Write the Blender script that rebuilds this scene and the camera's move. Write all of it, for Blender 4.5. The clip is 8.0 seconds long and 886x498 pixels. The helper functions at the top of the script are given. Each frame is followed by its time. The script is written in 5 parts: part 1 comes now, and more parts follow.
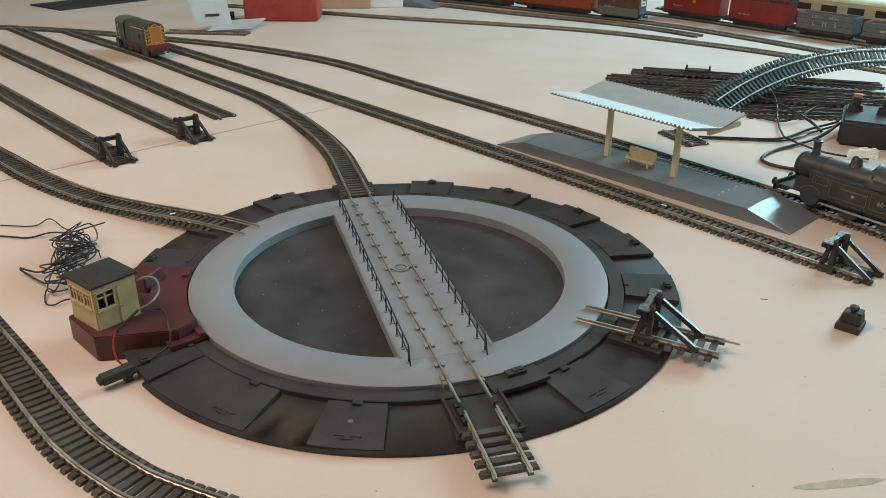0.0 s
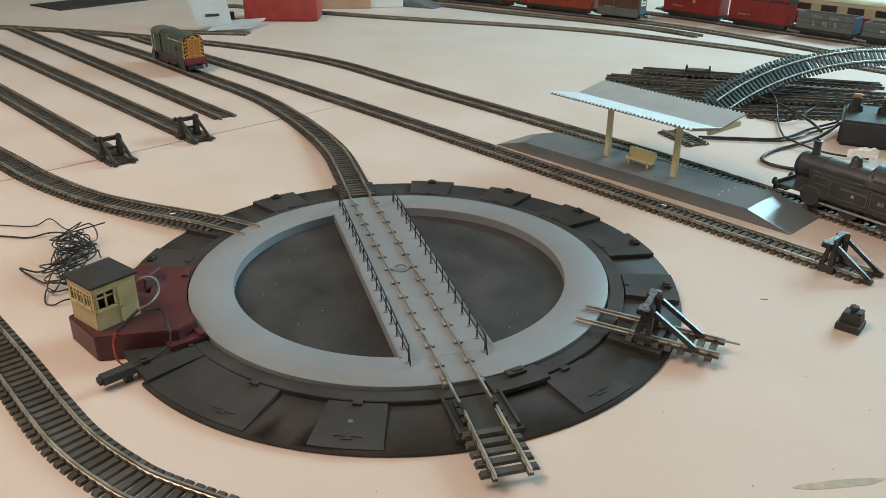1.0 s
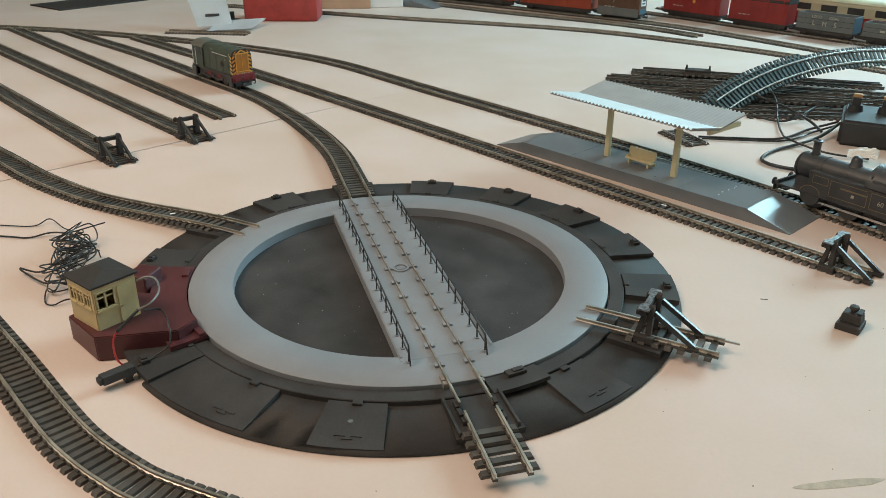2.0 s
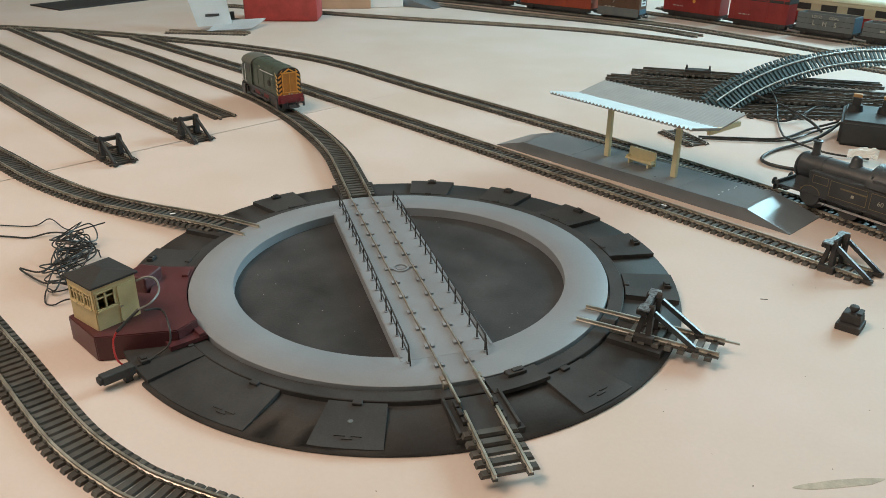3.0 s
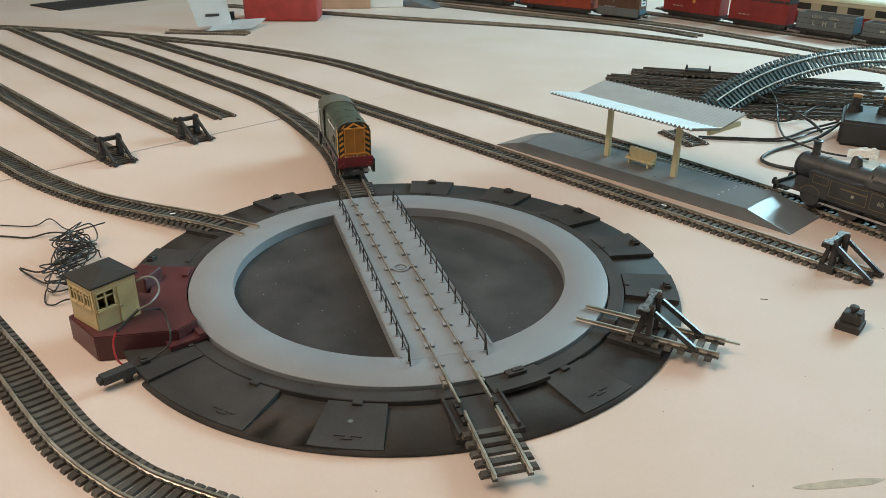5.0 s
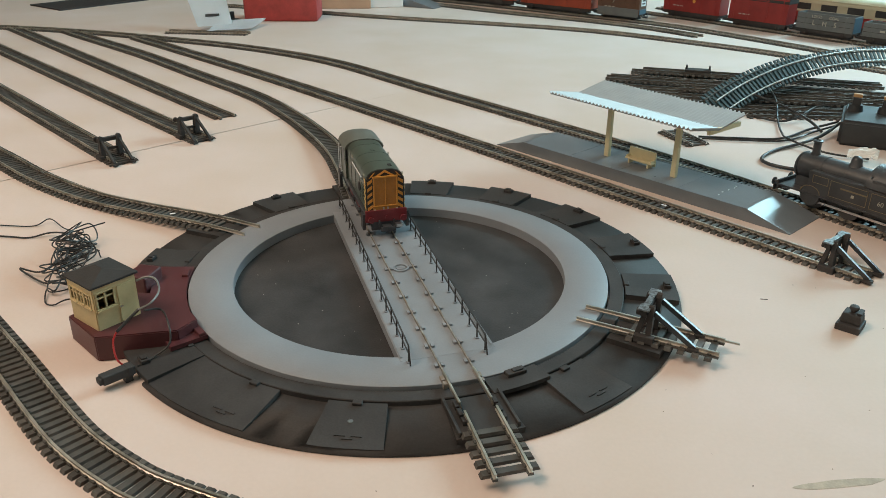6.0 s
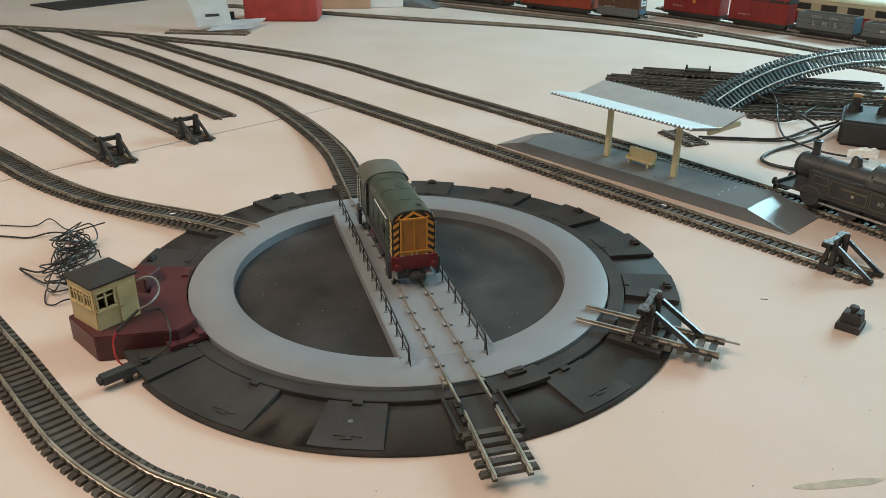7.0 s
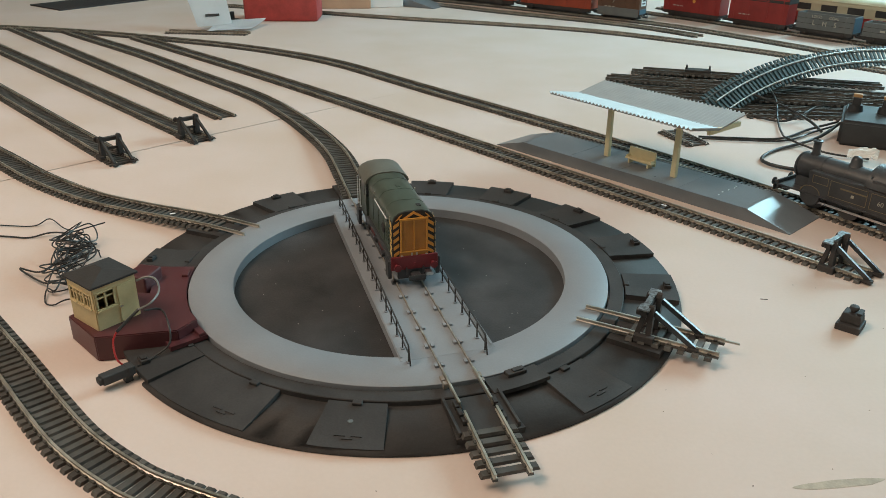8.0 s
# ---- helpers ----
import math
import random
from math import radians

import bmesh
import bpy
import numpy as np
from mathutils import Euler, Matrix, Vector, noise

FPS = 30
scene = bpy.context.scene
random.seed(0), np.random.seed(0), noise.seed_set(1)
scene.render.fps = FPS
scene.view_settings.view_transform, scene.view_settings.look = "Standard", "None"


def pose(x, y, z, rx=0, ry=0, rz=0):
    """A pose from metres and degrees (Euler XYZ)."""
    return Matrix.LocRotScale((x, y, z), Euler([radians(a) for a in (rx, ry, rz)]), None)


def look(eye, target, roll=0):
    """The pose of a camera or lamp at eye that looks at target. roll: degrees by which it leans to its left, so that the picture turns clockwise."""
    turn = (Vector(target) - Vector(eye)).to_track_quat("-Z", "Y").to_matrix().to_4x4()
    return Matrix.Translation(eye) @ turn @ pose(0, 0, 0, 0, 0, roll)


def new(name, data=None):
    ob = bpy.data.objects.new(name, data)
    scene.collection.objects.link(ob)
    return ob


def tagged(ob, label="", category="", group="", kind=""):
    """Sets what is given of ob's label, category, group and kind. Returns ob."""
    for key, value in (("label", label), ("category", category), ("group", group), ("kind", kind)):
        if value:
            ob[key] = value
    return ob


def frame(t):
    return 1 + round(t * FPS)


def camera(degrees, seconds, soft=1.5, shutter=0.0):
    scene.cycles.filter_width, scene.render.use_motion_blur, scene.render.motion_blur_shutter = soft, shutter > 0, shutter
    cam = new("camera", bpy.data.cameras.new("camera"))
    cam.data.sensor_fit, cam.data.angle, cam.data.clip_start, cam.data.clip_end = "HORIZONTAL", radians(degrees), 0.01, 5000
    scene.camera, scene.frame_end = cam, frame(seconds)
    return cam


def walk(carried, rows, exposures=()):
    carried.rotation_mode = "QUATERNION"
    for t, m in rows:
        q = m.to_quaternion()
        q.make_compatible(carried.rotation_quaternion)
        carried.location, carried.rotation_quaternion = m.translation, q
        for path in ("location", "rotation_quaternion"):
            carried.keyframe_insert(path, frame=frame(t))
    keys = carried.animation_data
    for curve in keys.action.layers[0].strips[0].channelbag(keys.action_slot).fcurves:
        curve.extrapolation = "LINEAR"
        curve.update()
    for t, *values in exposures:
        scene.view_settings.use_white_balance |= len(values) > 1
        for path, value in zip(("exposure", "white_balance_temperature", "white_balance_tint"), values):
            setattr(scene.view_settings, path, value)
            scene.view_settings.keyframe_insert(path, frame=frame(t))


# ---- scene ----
# A model railway on a painted baseboard: a turntable, sidings, a halt and a shunting engine that drives on to the table.
MM = 0.001
EYE_H = 0.24434
cam = camera(58.099, 8.0, soft=0.65)
STAND = look((0, 0, EYE_H), (0, 0.90709, EYE_H - 0.42094), 0.4188)
walk(cam, [(0.0, STAND), (8.0, STAND)], exposures=[(0.0, -0.18), (1.5, -0.13), (3.5, -0.08), (4.5, -0.08), (6.5, -0.12), (8.0, -0.18)])

# ---- light ----
world = bpy.data.worlds.new("daylight")
scene.world = world
world.use_nodes = True
wn = world.node_tree.nodes
sky = wn.new("ShaderNodeTexSky")
sky.sky_type, sky.sun_disc, sky.sun_elevation, sky.sun_rotation = "NISHITA", False, radians(35), radians(60)
world.node_tree.links.new(sky.outputs[0], wn["Background"].inputs[0])
wn["Background"].inputs[1].default_value = 0.1


def area_lamp(name, eye, target, sx, sy, watts, colour):
    d = bpy.data.lights.new(name, "AREA")
    d.shape, d.size, d.size_y, d.energy, d.color = "RECTANGLE", sx, sy, watts, colour
    ob = new(name, d)
    ob.matrix_world = look(eye, target)
    return ob


area_lamp("window_light", (1.58, 1.70, 0.92), (0.0, 0.5, 0.0), 1.1, 0.75, 46, (0.49, 0.875, 1.0))
area_lamp("ceiling_light", (-0.85, 0.12, 1.45), (-0.1, 0.4, 0), 0.7, 0.7, 23, (0.925, 0.72, 0.55))


# ---- materials ----
def material(name, colour, rough=0.6, metal=0.0, var=0.12, scale=60.0, fine=900.0, bump=0.15, stain=None, island=0.0, coat=0.0, spec=0.5):
    """Two scales of noise on the colour, fine relief, and a stain colour where given."""
    m = bpy.data.materials.new(name)
    m.use_nodes = True
    nt = m.node_tree
    N, L = nt.nodes, nt.links
    b = N["Principled BSDF"]
    b.inputs["Metallic"].default_value = metal
    b.inputs["Coat Weight"].default_value = coat
    b.inputs["Specular IOR Level"].default_value = spec
    tc = N.new("ShaderNodeTexCoord")
    n1, n2 = N.new("ShaderNodeTexNoise"), N.new("ShaderNodeTexNoise")
    n1.inputs["Scale"].default_value, n2.inputs["Scale"].default_value = scale, fine
    n1.inputs["Detail"].default_value, n2.inputs["Detail"].default_value = 4, 3
    for n in (n1, n2):
        L.new(tc.outputs["Object"], n.inputs["Vector"])
    mix = N.new("ShaderNodeMix")
    mix.data_type = "RGBA"
    r = N.new("ShaderNodeValToRGB")
    r.color_ramp.elements[0].position, r.color_ramp.elements[1].position = 0.32, 0.72
    L.new(n1.outputs["Fac"], r.inputs[0])
    L.new(r.outputs[0], mix.inputs["Factor"])
    lo = stain or tuple(c * (1 - var) for c in colour)
    hi = tuple(min(1, c * (1 + var)) for c in colour)
    mix.inputs["A"].default_value, mix.inputs["B"].default_value = (*lo, 1), (*hi, 1)
    mul = N.new("ShaderNodeMix")
    mul.data_type, mul.blend_type = "RGBA", "MULTIPLY"
    mul.inputs["Factor"].default_value = 1
    L.new(mix.outputs["Result"], mul.inputs["A"])
    r2 = N.new("ShaderNodeMapRange")
    r2.inputs["To Min"].default_value, r2.inputs["To Max"].default_value = 1 - var, 1 + var * 0.6
    L.new(n2.outputs["Fac"], r2.inputs["Value"])
    out = r2.outputs[0]
    if island:
        info = N.new("ShaderNodeObjectInfo")
        r3 = N.new("ShaderNodeMapRange")
        r3.inputs["To Min"].default_value, r3.inputs["To Max"].default_value = 1 - island, 1 + island
        L.new(info.outputs["Random"], r3.inputs["Value"])
        k = N.new("ShaderNodeMath")
        k.operation = "MULTIPLY"
        L.new(out, k.inputs[0])
        L.new(r3.outputs[0], k.inputs[1])
        out = k.outputs[0]
    L.new(out, mul.inputs["B"])
    L.new(mul.outputs["Result"], b.inputs["Base Color"])
    r4 = N.new("ShaderNodeMapRange")
    r4.inputs["To Min"].default_value, r4.inputs["To Max"].default_value = max(0.03, rough - 0.1), min(1, rough + 0.1)
    L.new(n1.outputs["Fac"], r4.inputs["Value"])
    L.new(r4.outputs[0], b.inputs["Roughness"])
    bp = N.new("ShaderNodeBump")
    bp.inputs["Strength"].default_value, bp.inputs["Distance"].default_value = bump, 0.0004
    L.new(n2.outputs["Fac"], bp.inputs["Height"])
    L.new(bp.outputs[0], b.inputs["Normal"])
    return m


BOARD = material("painted_board", (0.645, 0.528, 0.482), 0.72, var=0.045, scale=9, fine=420, bump=0.12, stain=(0.620, 0.490, 0.415))
GREY = material("grey_plastic", (0.248, 0.262, 0.284), 0.55, var=0.09, scale=18)
PIT = material("pit_floor", (0.055, 0.052, 0.053), 0.55, var=0.4, scale=26, bump=0.3, spec=0.3)
BLACK = material("black_plastic", (0.052, 0.048, 0.047), 0.66, var=0.3, scale=30, spec=0.25)
SLEEPER = material("sleeper_plastic", (0.074, 0.068, 0.061), 0.55, var=0.2, scale=150, island=0.3)
RAIL = material("dull_rail", (0.56, 0.52, 0.46), 0.42, metal=0.85, var=0.2, scale=60, stain=(0.38, 0.34, 0.28))
RAIL_BRIGHT = material("bright_rail", (0.75, 0.76, 0.76), 0.25, metal=1.0, var=0.1, scale=90)
BRASSY = material("bridge_rail", (0.31, 0.305, 0.295), 0.45, metal=0.2, var=0.2, scale=160, stain=(0.24, 0.195, 0.15))
MAROON = material("maroon_plastic", (0.088, 0.023, 0.026), 0.42, var=0.15, scale=50)
CREAM = material("cream_plastic", (0.55, 0.43, 0.23), 0.55, var=0.1, scale=60)
ROOF = material("dark_roof", (0.03, 0.028, 0.027), 0.75, var=0.25, scale=80, bump=0.4)
GREEN = material("loco_green", (0.068, 0.088, 0.068), 0.36, var=0.22, scale=110)
YELLOW = material("warning_yellow", (0.67, 0.30, 0.05), 0.45, var=0.1, scale=90)
GRILLE = material("grille_orange", (0.46, 0.190, 0.035), 0.5, var=0.12, scale=120)
ROOFGREEN = material("roof_green", (0.135, 0.138, 0.118), 0.5, var=0.15, scale=80)
REDP = material("buffer_red", (0.185, 0.022, 0.028), 0.40, var=0.15, scale=90)
SLATE = material("platform_grey", (0.16, 0.178, 0.195), 0.32, var=0.12, scale=40, coat=0.2)
CANOPY = material("canopy_plastic", (0.35, 0.32, 0.30), 0.45, var=0.06, scale=60)
CREAMPOST = material("post_cream", (0.72, 0.62, 0.38), 0.5, var=0.08, scale=80)
LOCOBLACK = material("loco_black", (0.050, 0.051, 0.055), 0.38, var=0.25, scale=60)
WHITE = material("white_card", (0.82, 0.84, 0.86), 0.35, var=0.04, scale=30)
TISSUE = material("tissue", (0.8, 0.8, 0.78), 0.8, var=0.04, scale=200, bump=0.4)
REDBOX = material("red_box", (0.40, 0.055, 0.050), 0.7, var=0.2, scale=60, fine=500, bump=0.6)
CARD = material("buff_card", (0.50, 0.34, 0.24), 0.7, var=0.08, scale=30)
WAGONRED = material("wagon_red", (0.25, 0.02, 0.016), 0.45, var=0.15, scale=40)
BAUXITE = material("van_brown", (0.11, 0.05, 0.026), 0.55, var=0.2, scale=40)
WAGONGREY = material("wagon_grey", (0.13, 0.14, 0.14), 0.55, var=0.12, scale=50)
COACH = material("coach_cream", (0.50, 0.44, 0.30), 0.45, var=0.08, scale=50)
BLUE = material("blue_paint", (0.07, 0.13, 0.17), 0.5, var=0.1, scale=60)
CASE = material("matt_black_case", (0.034, 0.036, 0.038), 0.6, var=0.2, scale=60)
CABLE = material("cable_black", (0.030, 0.030, 0.030), 0.4, var=0.2, scale=100)
WIRE_GREY = material("wire_grey", (0.22, 0.22, 0.21), 0.4, var=0.2, scale=100)
WIRE_RED = material("wire_red", (0.40, 0.02, 0.02), 0.4, var=0.1, scale=100)
STEEL = material("steel", (0.6, 0.6, 0.6), 0.3, metal=1.0, var=0.1, scale=100)
DARKFLAT = material("dark_sheet", (0.035, 0.028, 0.027), 0.7, var=0.2, scale=20)
INK = material("lettering", (0.42, 0.40, 0.33), 0.6, var=0.05, scale=80)
GOLD = material("gold_lining", (0.20, 0.155, 0.085), 0.5, var=0.1, scale=80)
WALL = material("wall_paint", (0.62, 0.58, 0.52), 0.85, var=0.04, scale=3, fine=80)
CEIL = material("ceiling_paint", (0.78, 0.76, 0.73), 0.9, var=0.03, scale=3, fine=80)
FLOORM = material("floor_carpet", (0.20, 0.16, 0.13), 0.95, var=0.2, scale=6, fine=300, bump=0.5)
WOOD = material("board_edge", (0.33, 0.23, 0.13), 0.7, var=0.2, scale=12)
GLOSS = material("glossy_black", (0.030, 0.034, 0.038), 0.30, var=0.2, scale=150)
STRIPE = material("pale_stripe", (0.74, 0.48, 0.16), 0.45, var=0.08, scale=120)
TAN = material("tan_cap", (0.42, 0.25, 0.11), 0.5, var=0.1, scale=80)
# Black sleeper plastic, the window's blue sheen put into its colour.
DAYLIT = material("daylit_sleeper", (0.060, 0.104, 0.120), 0.32, var=0.2, scale=150)
# Rails seen edge-on show no glint; that dimness is put into this colour.
DARKRAIL = material("dimmed_rail", (0.125, 0.117, 0.105), 0.55, metal=0.2, var=0.3, scale=90)
VANORANGE = material("van_orange_red", (0.29, 0.045, 0.016), 0.5, var=0.2, scale=40)
STREAK = material("brown_streak", (0.46, 0.385, 0.30), 0.75, var=0.2, scale=120)


# ---- mesh helpers (all sizes in metres) ----
def empty(name, m=None):
    ob = new(name)
    ob.empty_display_size = 0.01
    ob.matrix_world = m if m is not None else Matrix()
    return ob


def part(name, bm, mat, parent=None, label="", m=None, smooth=0):
    me = bpy.data.meshes.new(name)
    bmesh.ops.recalc_face_normals(bm, faces=bm.faces)
    if smooth:
        for f in bm.faces:
            f.smooth = True
        for e in bm.edges:
            e.smooth = not (len(e.link_faces) == 2 and e.calc_face_angle(0) > radians(smooth))
    bm.to_mesh(me)
    bm.free()
    me.materials.append(mat)
    ob = new(name, me)
    if parent:
        ob.parent = parent
    if m is not None:
        ob.matrix_basis = m
    if label:
        ob["label"] = label
    return ob


def shared(name, me, parent, m):
    ob = new(name, me)
    ob.parent = parent
    ob.matrix_basis = m
    return ob


def box(bm, x, y, z, sx, sy, sz, bevel=0.0, m=None, taper=1.0):
    """A box centred at x, y with its foot at z; the top may taper."""
    vs = []
    for k, h in ((1.0, z), (taper, z + sz)):
        for a, b in ((-1, -1), (1, -1), (1, 1), (-1, 1)):
            v = Vector((x + a * sx / 2 * k, y + b * sy / 2 * k, h))
            vs.append(bm.verts.new(m @ v if m is not None else v))
    fs = [bm.faces.new([vs[i] for i in q]) for q in ((3, 2, 1, 0), (4, 5, 6, 7), (0, 1, 5, 4), (1, 2, 6, 5), (2, 3, 7, 6), (3, 0, 4, 7))]
    if bevel:
        es = list({e for f in fs for e in f.edges})
        bmesh.ops.bevel(bm, geom=es, offset=bevel, segments=2, affect="EDGES", profile=0.5)
    return bm


def prism(bm, pts, z0, z1, m=None):
    """An upright prism over a plan outline."""
    lo = [bm.verts.new(m @ Vector((x, y, z0)) if m is not None else (x, y, z0)) for x, y in pts]
    hi = [bm.verts.new(m @ Vector((x, y, z1)) if m is not None else (x, y, z1)) for x, y in pts]
    bm.faces.new(lo[::-1])
    bm.faces.new(hi)
    n = len(pts)
    for i in range(n):
        bm.faces.new((lo[i], lo[(i + 1) % n], hi[(i + 1) % n], hi[i]))
    return bm


def extrude_x(bm, yz, x0, x1, m=None):
    """A section in y, z drawn out along x."""
    a = [bm.verts.new(m @ Vector((x0, y, z)) if m is not None else (x0, y, z)) for y, z in yz]
    b = [bm.verts.new(m @ Vector((x1, y, z)) if m is not None else (x1, y, z)) for y, z in yz]
    bm.faces.new(a[::-1])
    bm.faces.new(b)
    n = len(yz)
    for i in range(n):
        bm.faces.new((a[i], a[(i + 1) % n], b[(i + 1) % n], b[i]))
    return bm


def rod(bm, p, q, r, n=8, r2=None):
    """A round bar from p to q."""
    p, q = Vector(p), Vector(q)
    d = (q - p).normalized()
    u = d.cross(Vector((0, 0, 1)) if abs(d.z) < 0.9 else Vector((1, 0, 0))).normalized()
    v = d.cross(u)
    r2 = r if r2 is None else r2
    ring = [[bm.verts.new(c + (u * math.cos(a) + v * math.sin(a)) * rr) for a in [2 * math.pi * i / n for i in range(n)]] for c, rr in ((p, r), (q, r2))]
    for i in range(n):
        bm.faces.new((ring[0][i], ring[0][(i + 1) % n], ring[1][(i + 1) % n], ring[1][i]))
    bm.faces.new(ring[0][::-1])
    bm.faces.new(ring[1])
    return bm


def bar(bm, p, q, w, h):
    """A square-edged bar from p to q, w wide and h high."""
    p, q = Vector(p), Vector(q)
    d = (q - p).normalized()
    u = d.cross(Vector((0, 0, 1)) if abs(d.z) < 0.95 else Vector((1, 0, 0))).normalized()
    v = u.cross(d)
    a = [bm.verts.new(p + u * sx * w / 2 + v * sy * h / 2) for sx, sy in ((-1, -1), (1, -1), (1, 1), (-1, 1))]
    b = [bm.verts.new(q + u * sx * w / 2 + v * sy * h / 2) for sx, sy in ((-1, -1), (1, -1), (1, 1), (-1, 1))]
    bm.faces.new(a[::-1])
    bm.faces.new(b)
    for i in range(4):
        bm.faces.new((a[i], a[(i + 1) % 4], b[(i + 1) % 4], b[i]))
    return bm


def catmull(pts, step=0.004):
    """A smooth line through a few points, in even steps."""
    P = [Vector(p) for p in pts]
    P = [2 * P[0] - P[1]] + P + [2 * P[-1] - P[-2]]
    out = []
    for i in range(1, len(P) - 2):
        a, b, c, d = P[i - 1:i + 3]
        n = 24
        for k in range(n):
            t = k / n
            out.append(0.5 * (2 * b + (c - a) * t + (2 * a - 5 * b + 4 * c - d) * t * t + (3 * b - a - 3 * c + d) * t ** 3))
    out.append(P[-2])
    return resample(out, step)


def resample(pts, step):
    acc = [0.0]
    for a, b in zip(pts, pts[1:]):
        acc.append(acc[-1] + (b - a).length)
    n = max(2, round(acc[-1] / step) + 1)
    out, j = [], 0
    for i in range(n):
        s = acc[-1] * i / (n - 1)
        while j < len(acc) - 2 and acc[j + 1] < s:
            j += 1
        k = (s - acc[j]) / max(1e-9, acc[j + 1] - acc[j])
        out.append(pts[j].lerp(pts[j + 1], k))
    return out


def tube(bm, pts, r, n=6):
    """A round cable along a line of points."""
    rings = []
    u = None
    for i, p in enumerate(pts):
        d = (pts[min(i + 1, len(pts) - 1)] - pts[max(i - 1, 0)]).normalized()
        if u is None:
            u = d.orthogonal().normalized()
        u = (u - d * u.dot(d)).normalized()
        v = d.cross(u)
        rings.append([bm.verts.new(p + (u * math.cos(2 * math.pi * k / n) + v * math.sin(2 * math.pi * k / n)) * r) for k in range(n)])
    for a, b in zip(rings, rings[1:]):
        for k in range(n):
            bm.faces.new((a[k], a[(k + 1) % n], b[(k + 1) % n], b[k]))
    bm.faces.new(rings[0][::-1])
    bm.faces.new(rings[-1])
    return bm


def lathe(bm, prof, n=48, m=None):
    """A solid of revolution about z from a closed profile of (r, z)."""
    rings = []
    for k in range(n):
        a = 2 * math.pi * k / n
        rings.append([bm.verts.new((m @ Vector((r * math.cos(a), r * math.sin(a), z))) if m is not None else (r * math.cos(a), r * math.sin(a), z)) for r, z in prof])
    c = len(prof)
    for k in range(n):
        A, B = rings[k], rings[(k + 1) % n]
        for i in range(c):
            bm.faces.new((A[i], B[i], B[(i + 1) % c], A[(i + 1) % c]))
    return bm


def sector(bm, r0, r1, a0, a1, z0, z1, steps=4, z1_out=None):
    """A piece of a flat ring between two radii and two angles (degrees)."""
    A = [radians(a0 + (a1 - a0) * k / steps) for k in range(steps + 1)]
    zo = z1 if z1_out is None else z1_out
    v = [[bm.verts.new((r * math.cos(a), r * math.sin(a), z)) for r, z in ((r0, z0), (r1, z0), (r1, zo), (r0, z1))] for a in A]
    for p, q in zip(v, v[1:]):
        for i in range(4):
            bm.faces.new((p[i], q[i], q[(i + 1) % 4], p[(i + 1) % 4]))
    bm.faces.new(v[0])
    bm.faces.new(v[-1][::-1])
    return bm


# ---- the room ----
def room():
    bm = bmesh.new()
    box(bm, -0.45, 1.2, -0.80, 4.3, 5.6, 0.05)
    tagged(part("floor", bm, FLOORM), "brown carpeted floor under the layout", "floor", kind="structure")
    bm = bmesh.new()
    box(bm, -0.45, 1.2, 1.60, 4.3, 5.6, 0.05)
    tagged(part("ceiling", bm, CEIL), "plain white painted ceiling", "ceiling", kind="structure")
    for name, x, y, sx, sy in (("wall_west", -2.55, 1.2, 0.1, 5.4), ("wall_north", -0.45, 3.95, 4.1, 0.1), ("wall_south", -0.45, -1.55, 4.1, 0.1)):
        bm = bmesh.new()
        box(bm, x, y, -0.75, sx, sy, 2.35)
        tagged(part(name, bm, WALL), "plain pale painted room wall", "wall", kind="structure")
    bm = bmesh.new()
    y0, y1, z0, z1 = 1.1, 2.3, 0.5, 1.34
    for ya, yb, za, zb in ((-1.5, y0, -0.75, 1.6), (y1, 3.9, -0.75, 1.6), (y0, y1, -0.75, z0), (y0, y1, z1, 1.6)):
        box(bm, 1.65, (ya + yb) / 2, za, 0.1, yb - ya, zb - za)
    tagged(part("wall_east", bm, WALL), "plain pale wall with a window opening", "wall", kind="structure")


room()

# The baseboard: two painted sheets that meet at a fine joint.
JOINT_P, JOINT_D = Vector((-0.181, 0.868)), Vector((0.712, 0.702))


def baseboard():
    left, right, near, far = -2.0, 1.45, -0.6, 3.2

    def at_y(y):
        return JOINT_P.x + JOINT_D.x * (y - JOINT_P.y) / JOINT_D.y

    g = 0.0013
    end = (right, JOINT_P.y + (right - JOINT_P.x) * JOINT_D.y / JOINT_D.x)
    for k, outline in ((0, [(left, near), (at_y(near) - g, near), (at_y(0.88) - g, 0.88), (at_y(1.0), 1.0), end, (right, far), (left, far)]),
                       (1, [(at_y(near) + g, near), (right, near), end, (at_y(1.0), 1.0), (at_y(0.88) + g, 0.88)])):
        bm = bmesh.new()
        prism(bm, outline, -0.012, 0.0)
        tagged(part("baseboard", bm, BOARD), "flat buff painted layout baseboard sheet", "baseboard", group="baseboard sheets", kind="structure")
    bm = bmesh.new()
    for x in (-1.9, -0.6, 0.6, 1.4):
        box(bm, x, 1.3, -0.092, 0.045, 3.7, 0.08)
    for x in (-1.85, 1.38):
        for y in (-0.5, 3.1):
            box(bm, x, y, -0.75, 0.07, 0.07, 0.658)
    tagged(part("board_frame", bm, WOOD), "timber frame and legs under the baseboard", "table frame", kind="structure")


baseboard()

# ---- the turntable ----
TC = Vector((-0.0282, 0.4778, 0))
R_RING, R_WELL, R_PLATE, R_BAND = 0.1364, 0.1087, 0.1810, 0.1465
Z_DECK, Z_PIT, Z_PLATE, Z_BAND, Z_BLOCK = 0.0080, 0.0012, 0.0028, 0.0060, 0.0064
HEAD = -73.26  # heading of the bridge, away from the approach track
DECK_W = 0.0272  # half the bridge's width


